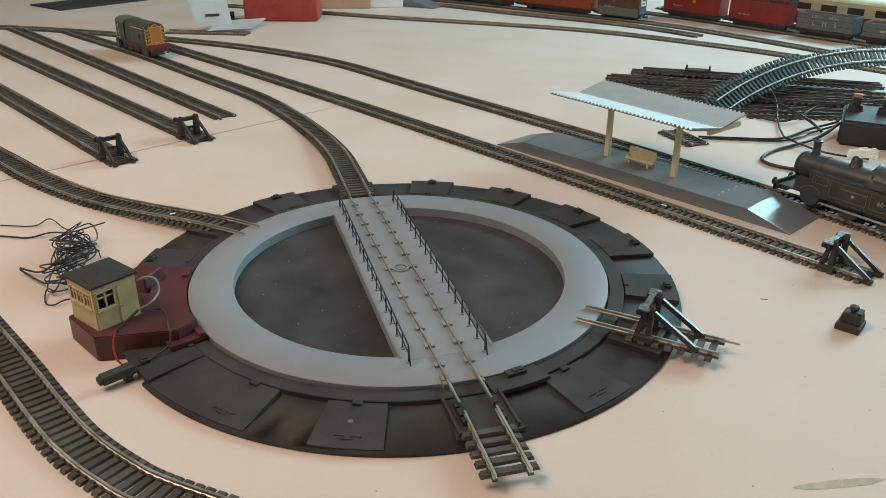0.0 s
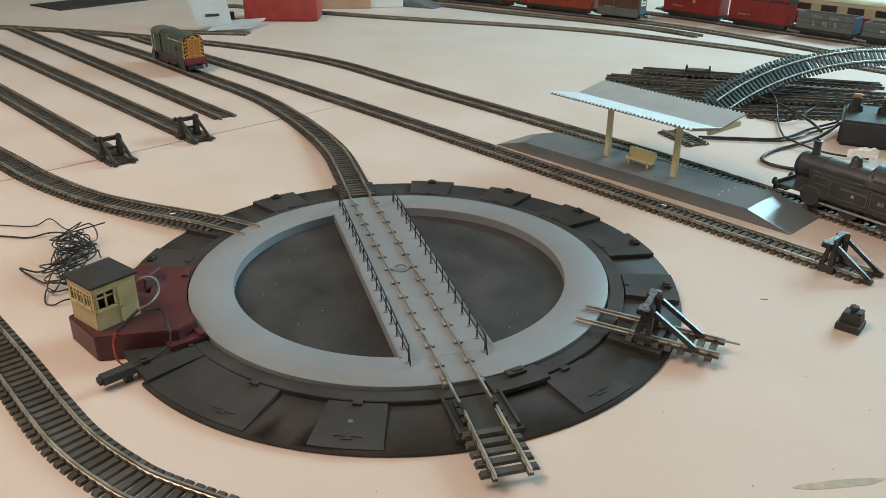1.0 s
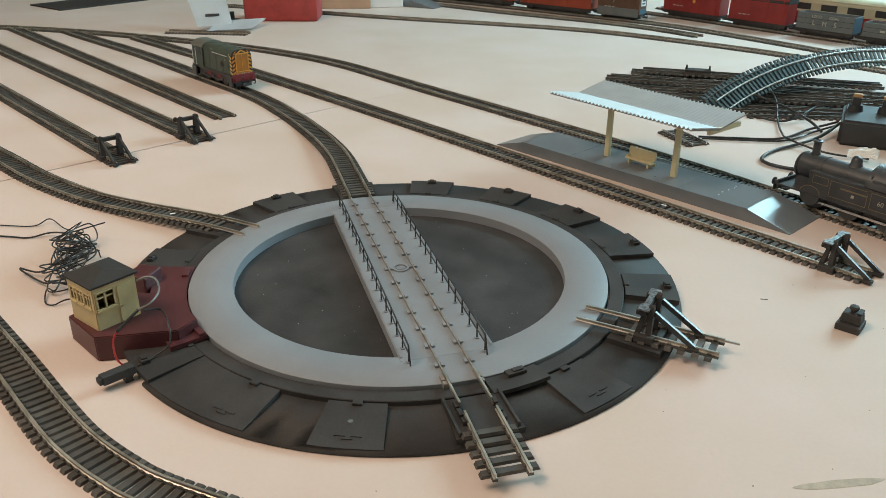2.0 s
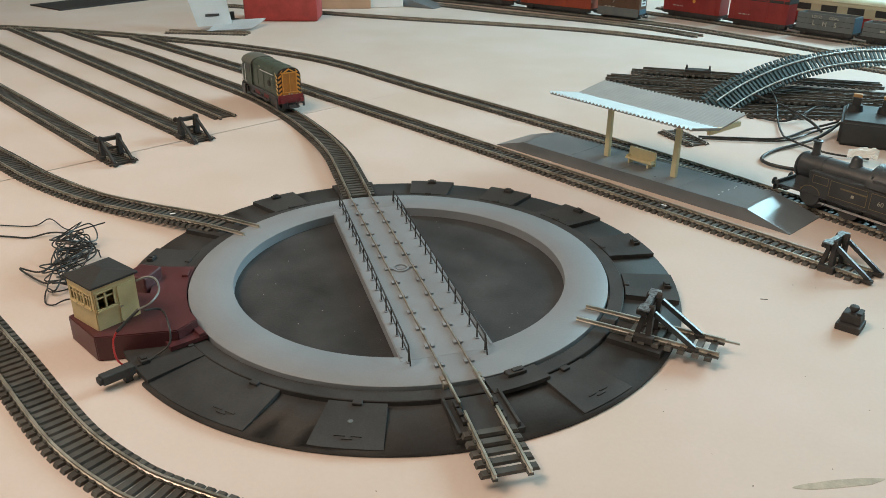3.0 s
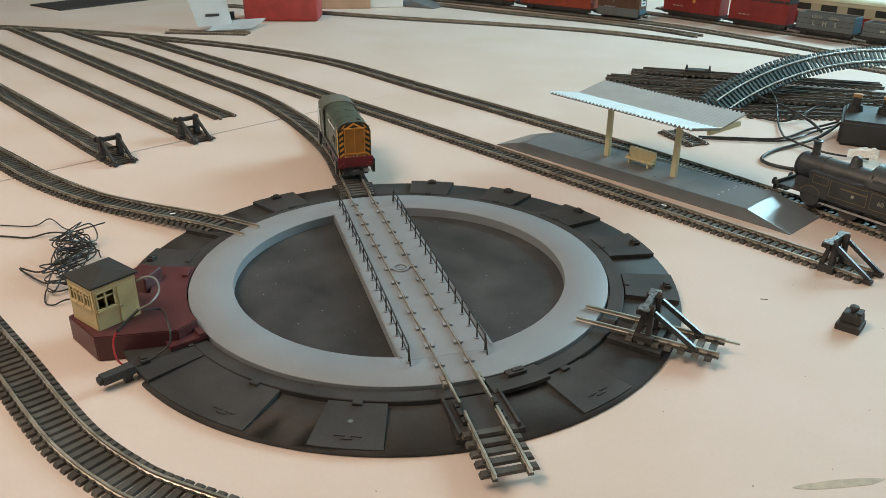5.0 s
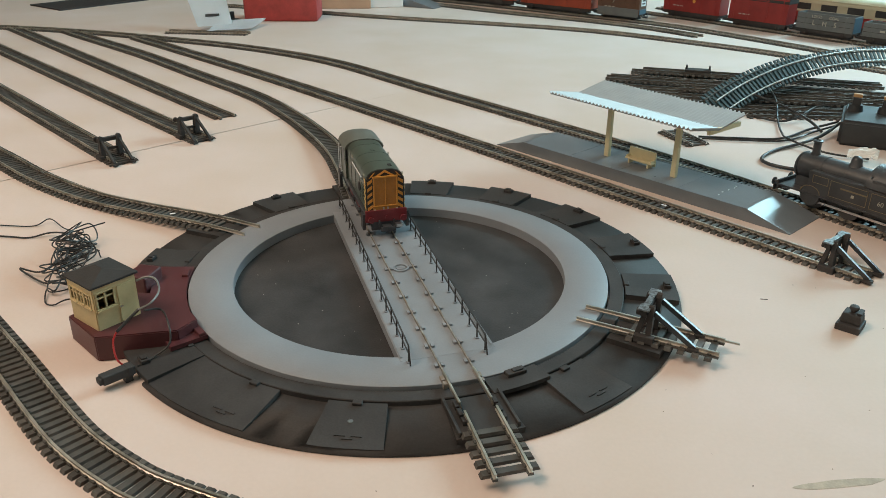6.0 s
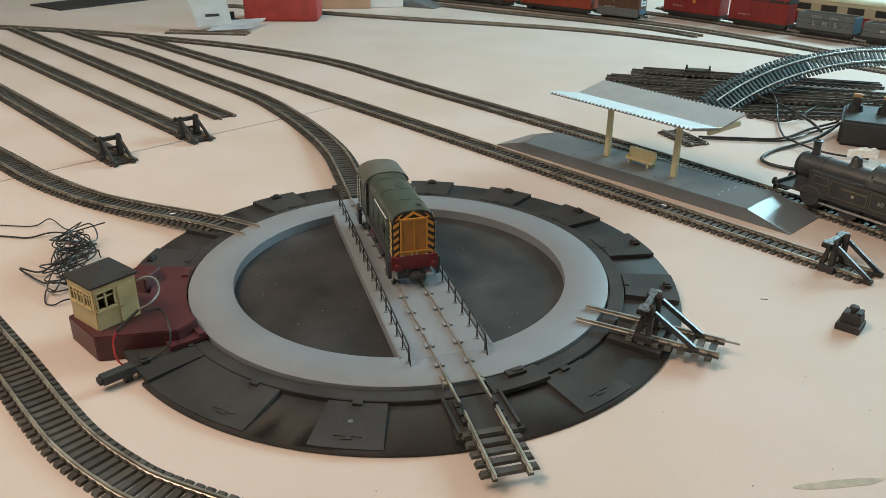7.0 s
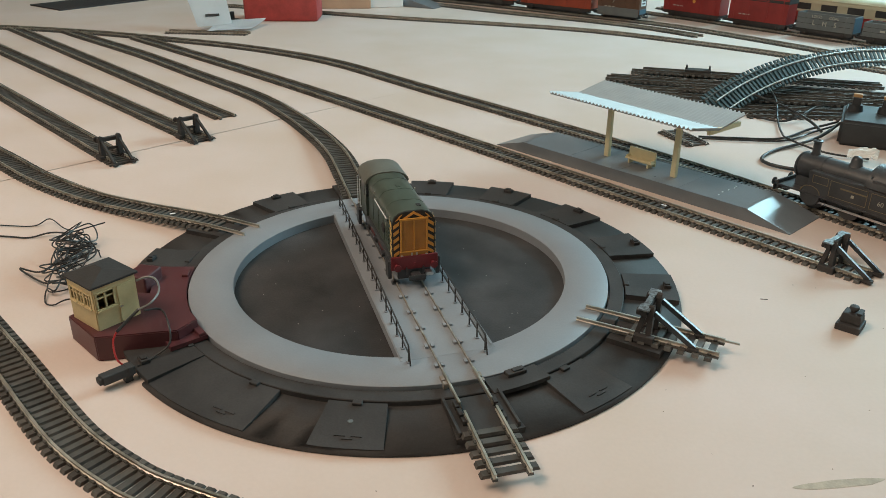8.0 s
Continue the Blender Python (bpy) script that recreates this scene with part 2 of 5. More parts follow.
def turntable():
    tt = tagged(empty("turntable", Matrix.Translation(TC)), "grey model turntable with railed bridge in a black surround", "turntable")
    rel = pose(0, 0, 0, 0, 0, HEAD)
    bm = bmesh.new()
    lathe(bm, [(0.0005, 0.0004), (R_RING, 0.0004), (R_RING, Z_PIT), (0.0005, Z_PIT)], 96)
    part("pit_floor", bm, PIT, tt, "dusty black well floor")
    OFF = Matrix.Translation((0.0008, -0.0017, 0))  # the plate sits a little towards the front
    bm = bmesh.new()
    sector(bm, R_BAND - 0.003, R_PLATE - 0.0008, HEAD - 63, HEAD + 253.5, 0.0004, Z_PLATE, 140)
    sector(bm, R_PLATE - 0.0008, R_PLATE, HEAD - 63, HEAD + 253.5, 0.0004, Z_PLATE, 140, Z_PLATE - 0.0009)
    bmesh.ops.remove_doubles(bm, verts=bm.verts, dist=0.00002)
    plate = part("surround", bm, BLACK, tt, "black plastic surround plate", m=OFF, smooth=50)
    bm = bmesh.new()
    lathe(bm, [(R_RING + 0.0011, 0.0004), (R_BAND, 0.0004), (R_BAND, Z_BAND - 0.0004), (R_BAND - 0.0004, Z_BAND), (R_RING + 0.0015, Z_BAND), (R_RING + 0.0011, Z_BAND - 0.0004)], 160)
    part("inner_band", bm, BLACK, tt, "black plastic band", smooth=20)
    bm = bmesh.new()
    sector(bm, R_RING + 0.0016, R_BAND + 0.0050, HEAD + 4.5, HEAD + 17.5, Z_BAND - 0.0006, Z_BAND + 0.0018, 8)
    part("guard_plate", bm, BLACK, tt, "raised black plate beside the rails")
    bm = bmesh.new()
    box(bm, R_BAND - 0.0062, 0, Z_BAND + 0.0016, 0.0050, 0.0115, 0.0024, 0.0004, pose(0, 0, 0, 0, 0, HEAD + 11.7))
    box(bm, R_BAND - 0.0062, 0.001, Z_BAND + 0.0038, 0.0030, 0.0060, 0.0010, 0.0002, pose(0, 0, 0, 0, 0, HEAD + 11.7))
    part("latch", bm, BLACK, tt)
    bm = bmesh.new()
    lathe(bm, [(R_WELL, Z_PIT), (R_RING, Z_PIT), (R_RING, Z_DECK - 0.0004), (R_RING - 0.0005, Z_DECK), (R_WELL + 0.0004, Z_DECK), (R_WELL, Z_DECK - 0.0003)], 160)
    part("ring", bm, GREY, tt, "pale grey plastic ring", smooth=40)
    # raised track pads every 22.5 degrees round the plate, each with a lug
    for k in range(16):
        c = HEAD + 22.5 * k
        if k == 12:
            continue
        if k in (0, 2, 8, 10):
            # pads that carry a track or the drive housing: low bed only
            bm = bmesh.new()
            sector(bm, R_BAND, R_PLATE - 0.003, c - 5.6, c + 5.6, Z_PLATE, Z_DECK - 0.0020)
            part("track_bed", bm, BLACK, tt, m=OFF)
            continue
        wide = 12.0 if k == 14 else 0.0
        bm = bmesh.new()
        sector(bm, R_BAND - 0.0002, R_PLATE - 0.0016, c - 5.9 - wide, c + 5.9, Z_PLATE, Z_BAND - 0.0003 if k in (1, 14, 15) else Z_BLOCK, 6, Z_PLATE + 0.0007 if k in (1, 14, 15) else Z_BLOCK - 0.0008)
        pad = part("pad", bm, BLACK, tt, m=OFF)
        m = pose(0, 0, 0, 0, 0, c)
        if k in (1, 14, 15):
            # flush slots and a line of small moulded bars instead of a lug
            for a, b in ((-0.004, 0.0), (0.004, 0.0), (0.0, 0.0022)):
                part("moulded_bar", box(bmesh.new(), R_PLATE - 0.0100 + b, a, Z_PLATE + 0.0005, 0.0009, 0.0055, 0.0012, 0, m), BLACK, pad)
        else:
            bm = bmesh.new()
            box(bm, R_PLATE - 0.0075, 0, Z_BLOCK - 0.0006, 0.0045, 0.007, 0.0022, 0.0003, m)
            box(bm, R_PLATE - 0.0075, 0, Z_BLOCK + 0.0014, 0.003, 0.0035, 0.0010, 0, m)
            part("lug", bm, BLACK, pad)
        bm = bmesh.new()
        box(bm, R_BAND + 0.001, 0.000, Z_BAND - 0.0006, 0.0034, 0.0052, 0.0018, 0.0005, m)
        part("catch", bm, BLACK, pad)
    for k, r in ((15, R_PLATE - 0.019),):
        bm = bmesh.new()
        a = radians(HEAD + 22.5 * k)
        p = Vector((r * math.cos(a), r * math.sin(a), 0.0043))
        rod(bm, p, p + Vector((0, 0, 0.0006)), 0.0014, 14)
        part("screw", bm, STEEL, tt, "small bright screw head")
    # the bridge
    bm = bmesh.new()
    box(bm, 0, 0, Z_PIT + 0.0008, 2 * R_WELL + 0.003, 2 * DECK_W, Z_DECK - Z_PIT - 0.00075)
    deck = part("deck", bm, GREY, tt, "grey bridge deck", m=rel)
    # two shallow rail beds on the deck, running to the ring's edges
    zt = Z_DECK + 0.0002
    for s in (-1, 1):
        bm = bmesh.new()
        box(bm, 0, s * GAUGE / 2, zt, 2 * R_RING - 0.004, 0.0007, 0.0015)
        part("bridge_rail", bm, BRASSY, deck, "worn brown rail")
        for j in range(13):
            x = -0.120 + 0.020 * j
            bm = bmesh.new()
            box(bm, x, s * GAUGE / 2 - 0.0018, zt, 0.0034, 0.0019, 0.0013, 0.0002)
            box(bm, x, s * GAUGE / 2 + 0.0018, zt, 0.0034, 0.0019, 0.0013, 0.0002)
            part("rail_clip", bm, GREY, deck)
        bm = bmesh.new()
        box(bm, 0, s * (DECK_W - 0.0013), zt, 2 * R_WELL * 0.985, 0.0012, 0.0004)
        part("edge_strip", bm, GREY, deck)
        HX, HY = 0.1150, 0.0216
        # handrail of thin posts and two bars, ends bent down
        hr = part("handrail", bar(bmesh.new(), (-HX, s * HY, zt + 0.0105), (HX, s * HY, zt + 0.0105), 0.0007, 0.0007), BLACK, deck, "thin black handrail", m=pose(-0.0025, 0, 0, 0, 0, -0.75))
        part("lower_bar", bar(bmesh.new(), (-HX, s * HY, zt + 0.0056), (HX, s * HY, zt + 0.0056), 0.0006, 0.0006), BLACK, hr)
        for j in range(17):
            x = -HX + 2 * HX * j / 16
            part("post", bar(bmesh.new(), (x, s * HY, zt - 0.0002), (x, s * HY, zt + 0.0105), 0.0007, 0.0007), BLACK, hr)
            part("post_foot", box(bmesh.new(), x, s * HY, zt - 0.0002, 0.0022, 0.0020, 0.0008), GREY, hr)
        for e in (-1, 1):
            part("end_brace", bar(bmesh.new(), (e * HX, s * HY, zt + 0.0105), (e * (HX + 0.004), s * HY, zt), 0.0007, 0.0007), BLACK, hr)
    bm = bmesh.new()
    lathe(bm, [(0.0040, zt), (0.0058, zt), (0.0056, zt + 0.0009), (0.0042, zt + 0.0009)], 28)
    hub = part("pivot_ring", bm, GREY, deck, "round grey pivot cover")
    bm = bmesh.new()
    rod(bm, (0, 0, zt), (0, 0, zt + 0.0006), 0.0030, 20)
    rod(bm, (0, 0, zt + 0.0006), (0, 0, zt + 0.0010), 0.0012, 10)
    part("pivot_cap", bm, GREY, hub)
    for s in (-1, 1):
        bm = bmesh.new()
        box(bm, 0, s * 0.0075, zt, 0.002, 0.0034, 0.0008)
        part("pivot_tab", bm, BRASSY, hub)


GAUGE = 0.0165
turntable()

# ---- track ----
SLEEPER_PITCH = 0.0060


def sleeper_mesh(name="sleeper", mat=None, length=0.0280, width=0.0039):
    bm = bmesh.new()
    box(bm, 0, 0, 0, width, length, 0.0018, taper=0.93)
    for s in (-1, 1):
        for o in (-1, 1):
            box(bm, 0, s * GAUGE / 2 + o * 0.0014, 0.0018, 0.0022, 0.0012, 0.0008)
    me = bpy.data.meshes.new(name)
    bmesh.ops.recalc_face_normals(bm, faces=bm.faces)
    bm.to_mesh(me)
    bm.free()
    me.materials.append(mat or SLEEPER)
    return me


SLEEPER_ME = sleeper_mesh()
DAYLIT_SLEEPER_ME = sleeper_mesh(mat=DAYLIT, length=0.0305, width=0.0030)
RAIL_SEC = ((-0.0009, 0.0), (0.0009, 0.0), (0.0009, 0.0004), (0.0003, 0.0007), (0.0003, 0.0016), (0.0006, 0.0019), (0.0006, 0.0024), (-0.0006, 0.0024), (-0.0006, 0.0019), (-0.0003, 0.0016), (-0.0003, 0.0007), (-0.0009, 0.0004))


def normals(pts):
    out = []
    for i in range(len(pts)):
        d = pts[min(i + 1, len(pts) - 1)] - pts[max(i - 1, 0)]
        out.append(Vector((-d.y, d.x, 0)).normalized())
    return out


def rail(bm, pts, nor, off):
    rings = [[bm.verts.new(p + n * (off + y) + Vector((0, 0, z))) for y, z in RAIL_SEC] for p, n in zip(pts, nor)]
    c = len(RAIL_SEC)
    for a, b in zip(rings, rings[1:]):
        for k in range(c):
            bm.faces.new((a[k], a[(k + 1) % c], b[(k + 1) % c], b[k]))
    bm.faces.new(rings[0][::-1])
    bm.faces.new(rings[-1])
    return bm


def strip(bm, pts, nor, o0, o1, trim):
    """The plastic web that joins the sleepers under a rail."""
    lo = int(trim[0] / max(1e-6, (pts[1] - pts[0]).length))
    hi = len(pts) - int(trim[1] / max(1e-6, (pts[1] - pts[0]).length))
    rings = [[bm.verts.new(p + n * o + Vector((0, 0, z))) for o, z in ((o0, 0.0003), (o1, 0.0003), (o1, 0.0014), (o0, 0.0014))] for p, n in list(zip(pts, nor))[lo:hi]]
    for a, b in zip(rings, rings[1:]):
        for k in range(4):
            bm.faces.new((a[k], a[(k + 1) % 4], b[(k + 1) % 4], b[k]))
    bm.faces.new(rings[0][::-1])
    bm.faces.new(rings[-1])
    return bm


def track(pts, label, metal=None, trim=(0.0, 0.0), pitch=SLEEPER_PITCH, phase=0.5, sleeper=None):
    """Two rails on single sleepers along a line of points; trim leaves the sleepers off near the ends."""
    base = pts[0].copy()
    thing = tagged(empty("track", Matrix.Translation(base)), label, "model railway track", group="track on the board")
    loc = [p - base for p in pts]
    nor = normals(loc)
    up = [p + Vector((0, 0, 0.0018)) for p in loc]
    for s in (-1, 1):
        part("rail", rail(bmesh.new(), up, nor, s * GAUGE / 2), metal or RAIL, thing)
        part("web", strip(bmesh.new(), loc, nor, s * GAUGE / 2 - 0.0013, s * GAUGE / 2 + 0.0013, trim), SLEEPER, thing)
    length = sum((b - a).length for a, b in zip(loc, loc[1:]))
    n = int((length - trim[0] - trim[1]) / pitch)
    fine = resample(loc, 0.001)
    for k in range(1, int(length / 0.168) if length > 0.2 else 0):
        i = min(len(fine) - 2, int(0.168 * k / length * (len(fine) - 1)))
        p, d = fine[i], fine[i + 1] - fine[i]
        for s in (-1, 1):
            bm = bmesh.new()
            box(bm, 0, s * GAUGE / 2, 0.0018, 0.0075, 0.0021, 0.0015, 0.0002)
            part("rail_joiner", bm, STEEL, thing, m=pose(p.x, p.y, p.z, 0, -math.degrees(math.atan2(d.z, math.hypot(d.x, d.y))), math.degrees(math.atan2(d.y, d.x))))
    for k in range(n):
        s = trim[0] + (k + phase) * pitch
        i = min(len(fine) - 2, int(s / length * (len(fine) - 1)))
        p, d = fine[i], fine[i + 1] - fine[i]
        tilt = math.degrees(math.atan2(d.z, math.hypot(d.x, d.y)))
        shared("sleeper", sleeper or SLEEPER_ME, thing, pose(p.x, p.y, p.z, 0, -tilt, math.degrees(math.atan2(d.y, d.x)) + random.uniform(-0.5, 0.5)))
    return thing


def ramp(pts, start, lift, level=0.0):
    """Lift the end of a line of points: level at the end, then down over the `start` metres before that."""
    acc = [0.0]
    for a, b in zip(pts[::-1], pts[::-1][1:]):
        acc.append(acc[-1] + (b - a).length)
    for p, s in zip(pts[::-1], acc):
        if s < start + level:
            k = min(1.0, 1 - (s - level) / start)
            p.z += lift * k * k * (3 - 2 * k)
    return pts


def straight(x0, y0, x1, y1):
    a, b = Vector((x0, y0, 0)), Vector((x1, y1, 0))
    return resample([a, b], 0.02)


LIFT = Z_DECK - 0.0018  # rails meet the deck's rails

# the approach track: straight, then a bend on to the bridge's line
DIR_B = Vector((math.cos(radians(HEAD)), math.sin(radians(HEAD)), 0))
APPROACH_LINE = [(-0.655, 1.4125, 0), (-0.600, 1.356, 0), (-0.458, 1.2165, 0), (-0.334, 1.080, 0), (-0.2305, 0.9650, 0), (-0.1718, 0.8784, 0), (-0.1413, 0.8217, 0), (-0.1188, 0.7711, 0), (-0.1005, 0.7227, 0), (-0.0855, 0.6723, 0), (-0.0675, 0.608, 0)]
APPROACH = ramp(catmull(APPROACH_LINE), 0.20, LIFT, 0.08)


def tracks():
    track(APPROACH, "curved approach track leading on to the turntable")
    track(straight(-0.680, 1.117, -0.297, 0.709), "siding track that ends in a buffer stop")
    track(straight(-0.930, 1.503, -0.243, 0.781), "siding track that ends in a buffer stop")
    track(straight(-0.765, 1.443, -0.241, 0.868), "siding track with a bare open end")
    track(catmull([(-0.512, 1.352, 0), (-0.257, 1.091, 0), (-0.053, 0.869, 0), (0.131, 0.661, 0), (0.291, 0.481, 0)]), "long straight track beside the station platform")
    track(catmull([(-0.84, 1.450, 0), (-0.784, 1.440, 0), (-0.674, 1.415, 0), (-0.563, 1.380, 0), (-0.448, 1.334, 0), (-0.345, 1.289, 0), (-0.244, 1.230, 0), (-0.149, 1.154, 0), (-0.026, 1.012, 0), (0.155, 0.804, 0), (0.276, 0.650, 0), (0.375, 0.508, 0)]), "curving loop track that passes behind the platform")
    track(ramp(catmull([(-0.49, 0.785, 0), (-0.416, 0.719, 0), (-0.359, 0.667, 0), (-0.296, 0.621, 0), (-0.237, 0.588, 0), (-0.187, 0.563, 0), (-0.1405, 0.537, 0)]), 0.19, LIFT), "curved track rising to the turntable edge", trim=(0, 0.026))
    track(catmull([(-0.335, 0.472, 0), (-0.267, 0.401, 0), (-0.235, 0.3675, 0), (-0.199, 0.3285, 0), (-0.1735, 0.303, 0), (-0.147, 0.2825, 0), (-0.121, 0.2675, 0), (-0.05, 0.238, 0)]), "curved track with dull rails and black sleepers")
    track(catmull([(-0.50, 1.74, 0), (-0.255, 1.638, 0), (-0.094, 1.574, 0), (0.117, 1.504, 0), (0.263, 1.444, 0), (0.390, 1.356, 0), (0.530, 1.234, 0), (0.72, 1.02, 0)]), "long curving main track across the board")
    track(catmull([(-0.05, 1.85, 0), (0.111, 1.743, 0), (0.241, 1.647, 0), (0.378, 1.542, 0), (0.460, 1.457, 0), (0.565, 1.320, 0), (0.72, 1.09, 0)]), "track on which the brown van stands")
    track(catmull([(-0.20, 1.87, 0), (-0.009, 1.751, 0), (0.106, 1.665, 0), (0.287, 1.547, 0), (0.372, 1.478, 0), (0.44, 1.40, 0)]), "crossover track joining the main line")
    track(catmull([(0.24, 1.80, 0), (0.428, 1.642, 0), (0.555, 1.497, 0), (0.645, 1.394, 0), (0.78, 1.24, 0)]), "track on which the red vans stand")


tracks()


def stub(angle, r0, r1, side, label, count, turn, bare):
    """A short loose track end clipped to the turntable, its rails reaching over the band."""
    c = HEAD + angle
    m = Matrix.Translation(TC) @ pose(0, side, 0, 0, 0, c)
    a, b = m @ Vector((r0, 0, 0)), m @ Vector((r1, 0, 0))
    d = (b - a).normalized()
    d.rotate(Euler((0, 0, radians(turn))))
    pts = resample([a, a + d * (r1 - r0)], 0.01)
    for p in pts:
        p.z = LIFT + 0.0002
    pitch = (r1 - r0 - bare - 0.001) / count
    return track(pts, label, trim=(bare, 0.0), pitch=pitch)


stub(0, 0.1635, 0.2115, -0.0009, "short track stub overhanging the turntable edge", 5, -1.5, 0.012)
# two short bare rails lead from the deck over the band, in black moulded chairs
LEAD = tagged(empty("lead_rails", Matrix.Translation(TC) @ pose(0, 0, LIFT, 0, 0, HEAD)), "two bare rail ends bridging the turntable band", "model railway track", group="track on the board")
for s in (-1, 1):
    part("rail", box(bmesh.new(), 0.1430, s * GAUGE / 2 - 0.0004, 0.0020, 0.0290, 0.0012, 0.0024, 0.0002), RAIL, LEAD, "bare bright rail end")
    part("rail", extrude_x(bmesh.new(), [(s * GAUGE / 2 - 0.0008, 0.0016), (s * GAUGE / 2, 0.0016), (s * GAUGE / 2 - 0.0004, 0.0036)], 0.1575, 0.1605), RAIL, LEAD, "pointed rail tip")
    for r, n in ((0.1340, 0.0042), (0.1388, 0.0030), (0.1575, 0.0050), (0.1640, 0.0056), (0.1705, 0.0044)):
        mat = BLACK if r > 0.15 else BRASSY
        part("rail_chair", box(bmesh.new(), r + 0.0008 * s, s * (GAUGE / 2 + 0.0016) - 0.0006, 0.0003, n, 0.0022, 0.0032, 0.0003), mat, LEAD, "black rail chair" if r > 0.15 else "")
    part("bed_edge", box(bmesh.new(), 0.1630, s * 0.0150, -0.0012, 0.0300, 0.0016, 0.0036, 0.0003), BLACK, LEAD, "black bed edge")
part("bed", box(bmesh.new(), 0.1640, 0, -0.0010, 0.0290, 0.0280, 0.0020, 0.0003), BLACK, LEAD, "black moulded track bed")
STUB = stub(45, 0.1265, 0.2085, 0, "short track stub that carries a buffer stop", 7, 0.0, 0.030)
part("rail_pin", bar(bmesh.new(), (0.2080, GAUGE / 2, 0.0030), (0.2165, GAUGE / 2 + 0.0004, 0.0030), 0.0010, 0.0012), RAIL, STUB, "thin bare rail end", m=Matrix.Translation(TC - STUB.location) @ pose(0, 0, LIFT, 0, 0, HEAD + 45))


# ---- buffer stops (x along the track to its end, z from the rail top) ----
def buffer_stop(m, label, top=None):
    b = tagged(empty("buffer_stop", m), label, "buffer stop", group="buffer stops")
    strut = GLOSS if top else BLACK
    for s in (-1, 1):
        y = s * 0.0085
        bm = bmesh.new()
        extrude_x(bm, [(y - 0.0022, -0.004), (y + 0.0022, -0.004), (y + 0.0022, 0.0165), (y + 0.0014, 0.0186), (y, 0.0192), (y - 0.0014, 0.0186), (y - 0.0022, 0.0165)], -0.0066, -0.0036)
        part("upright", bm, BLACK, b, "round-topped upright")
        part("front_post", bar(bmesh.new(), (-0.0125, y, -0.004), (-0.0085, y, 0.0135), 0.0028, 0.0028), BLACK, b)
        part("raking_strut", bar(bmesh.new(), (-0.0036, y, 0.0145), (0.021, y, -0.0015), 0.0021, 0.0028), strut, b)
        part("foot_plate", box(bmesh.new(), 0.020, y, -0.0035, 0.006, 0.0045, 0.0025, 0.0003), BLACK, b)
        bm = bmesh.new()
        rod(bm, (-0.0110, s * 0.0105, 0.0150), (-0.0128, s * 0.0105, 0.0150), 0.0024, 14)
        part("buffer", bm, BLACK, b)
    part("cross_beam", box(bmesh.new(), -0.0088, 0, 0.0128, 0.0040, 0.0250 if top else 0.0215, 0.0038, 0.0004), BLACK, b)
    part("stay", bar(bmesh.new(), (-0.006, -0.0085, 0.0062), (-0.006, 0.0085, 0.0062), 0.0022, 0.0022), BLACK, b)
    part("tie", box(bmesh.new(), 0.0165, 0, -0.0038, 0.0040, 0.0200, 0.0018, 0.0003), BLACK, b)
    for s in (-1, 1):
        part("base_block", box(bmesh.new(), -0.0070, s * 0.0112, -0.0040, 0.0110, 0.0040, 0.0045, 0.0004), BLACK, b)
    if top:
        bm = bmesh.new()
        prism(bm, [(-0.0118, -0.0142), (-0.0054, -0.0142), (-0.0056, -0.0080), (-0.0072, -0.0064), (-0.0072, 0.0064), (-0.0056, 0.0080), (-0.0054, 0.0142), (-0.0118, 0.0142), (-0.0118, 0.0080), (-0.0104, 0.0064), (-0.0104, -0.0064), (-0.0118, -0.0080)], 0.0171, 0.0180)
        part("top_plate", bm, top, b, "scuffed top plate with wide ends")
    return b


SCUFF = material("scuffed_plastic", (0.20, 0.23, 0.25), 0.35, var=0.5, scale=500, stain=(0.03, 0.03, 0.035))
buffer_stop(pose(-0.3120, 0.7225, 0.0043, 0, 0, -46.7), "black plastic buffer stop at a siding's end")
buffer_stop(pose(-0.2585, 0.7930, 0.0043, 0, 0, -46.5), "black plastic buffer stop at a siding's end")
buffer_stop(pose(0.2770, 0.4960, 0.0043, 0, 0, -48.0), "black buffer stop with scuffed top by the platform", SCUFF)
MS = Matrix.Translation(TC) @ pose(0, 0, 0, 0, 0, HEAD + 45)
buffer_stop(MS @ pose(0.1745, 0, LIFT + 0.0044, 0, 0, 0), "black buffer stop with scuffed top on the turntable", SCUFF)


# ---- the shunting engine (x forward, z from the rail top) ----
def stripe_panel(bm, w, h, x, y, z, ux, uz, flip):
    """Slanting bars of one colour across an upright strip."""
    n = 5
    for i in range(n):
        z0 = z + h * i / n
        q = [(-w / 2, 0), (w / 2, h / n * 0.5 * flip), (w / 2, h / n * 0.5 * flip + h / n * 0.5), (-w / 2, h / n * 0.5)]
        vs = [bm.verts.new((x + ux[0] * a, y + ux[1] * a, min(z + h, max(z, z0 + b)))) for a, b in q]
        lo = [bm.verts.new(v.co + Vector(uz) * 0.0003) for v in vs]
        bm.faces.new(lo)
        for k in range(4):
            bm.faces.new((vs[k], vs[(k + 1) % 4], lo[(k + 1) % 4], lo[k]))


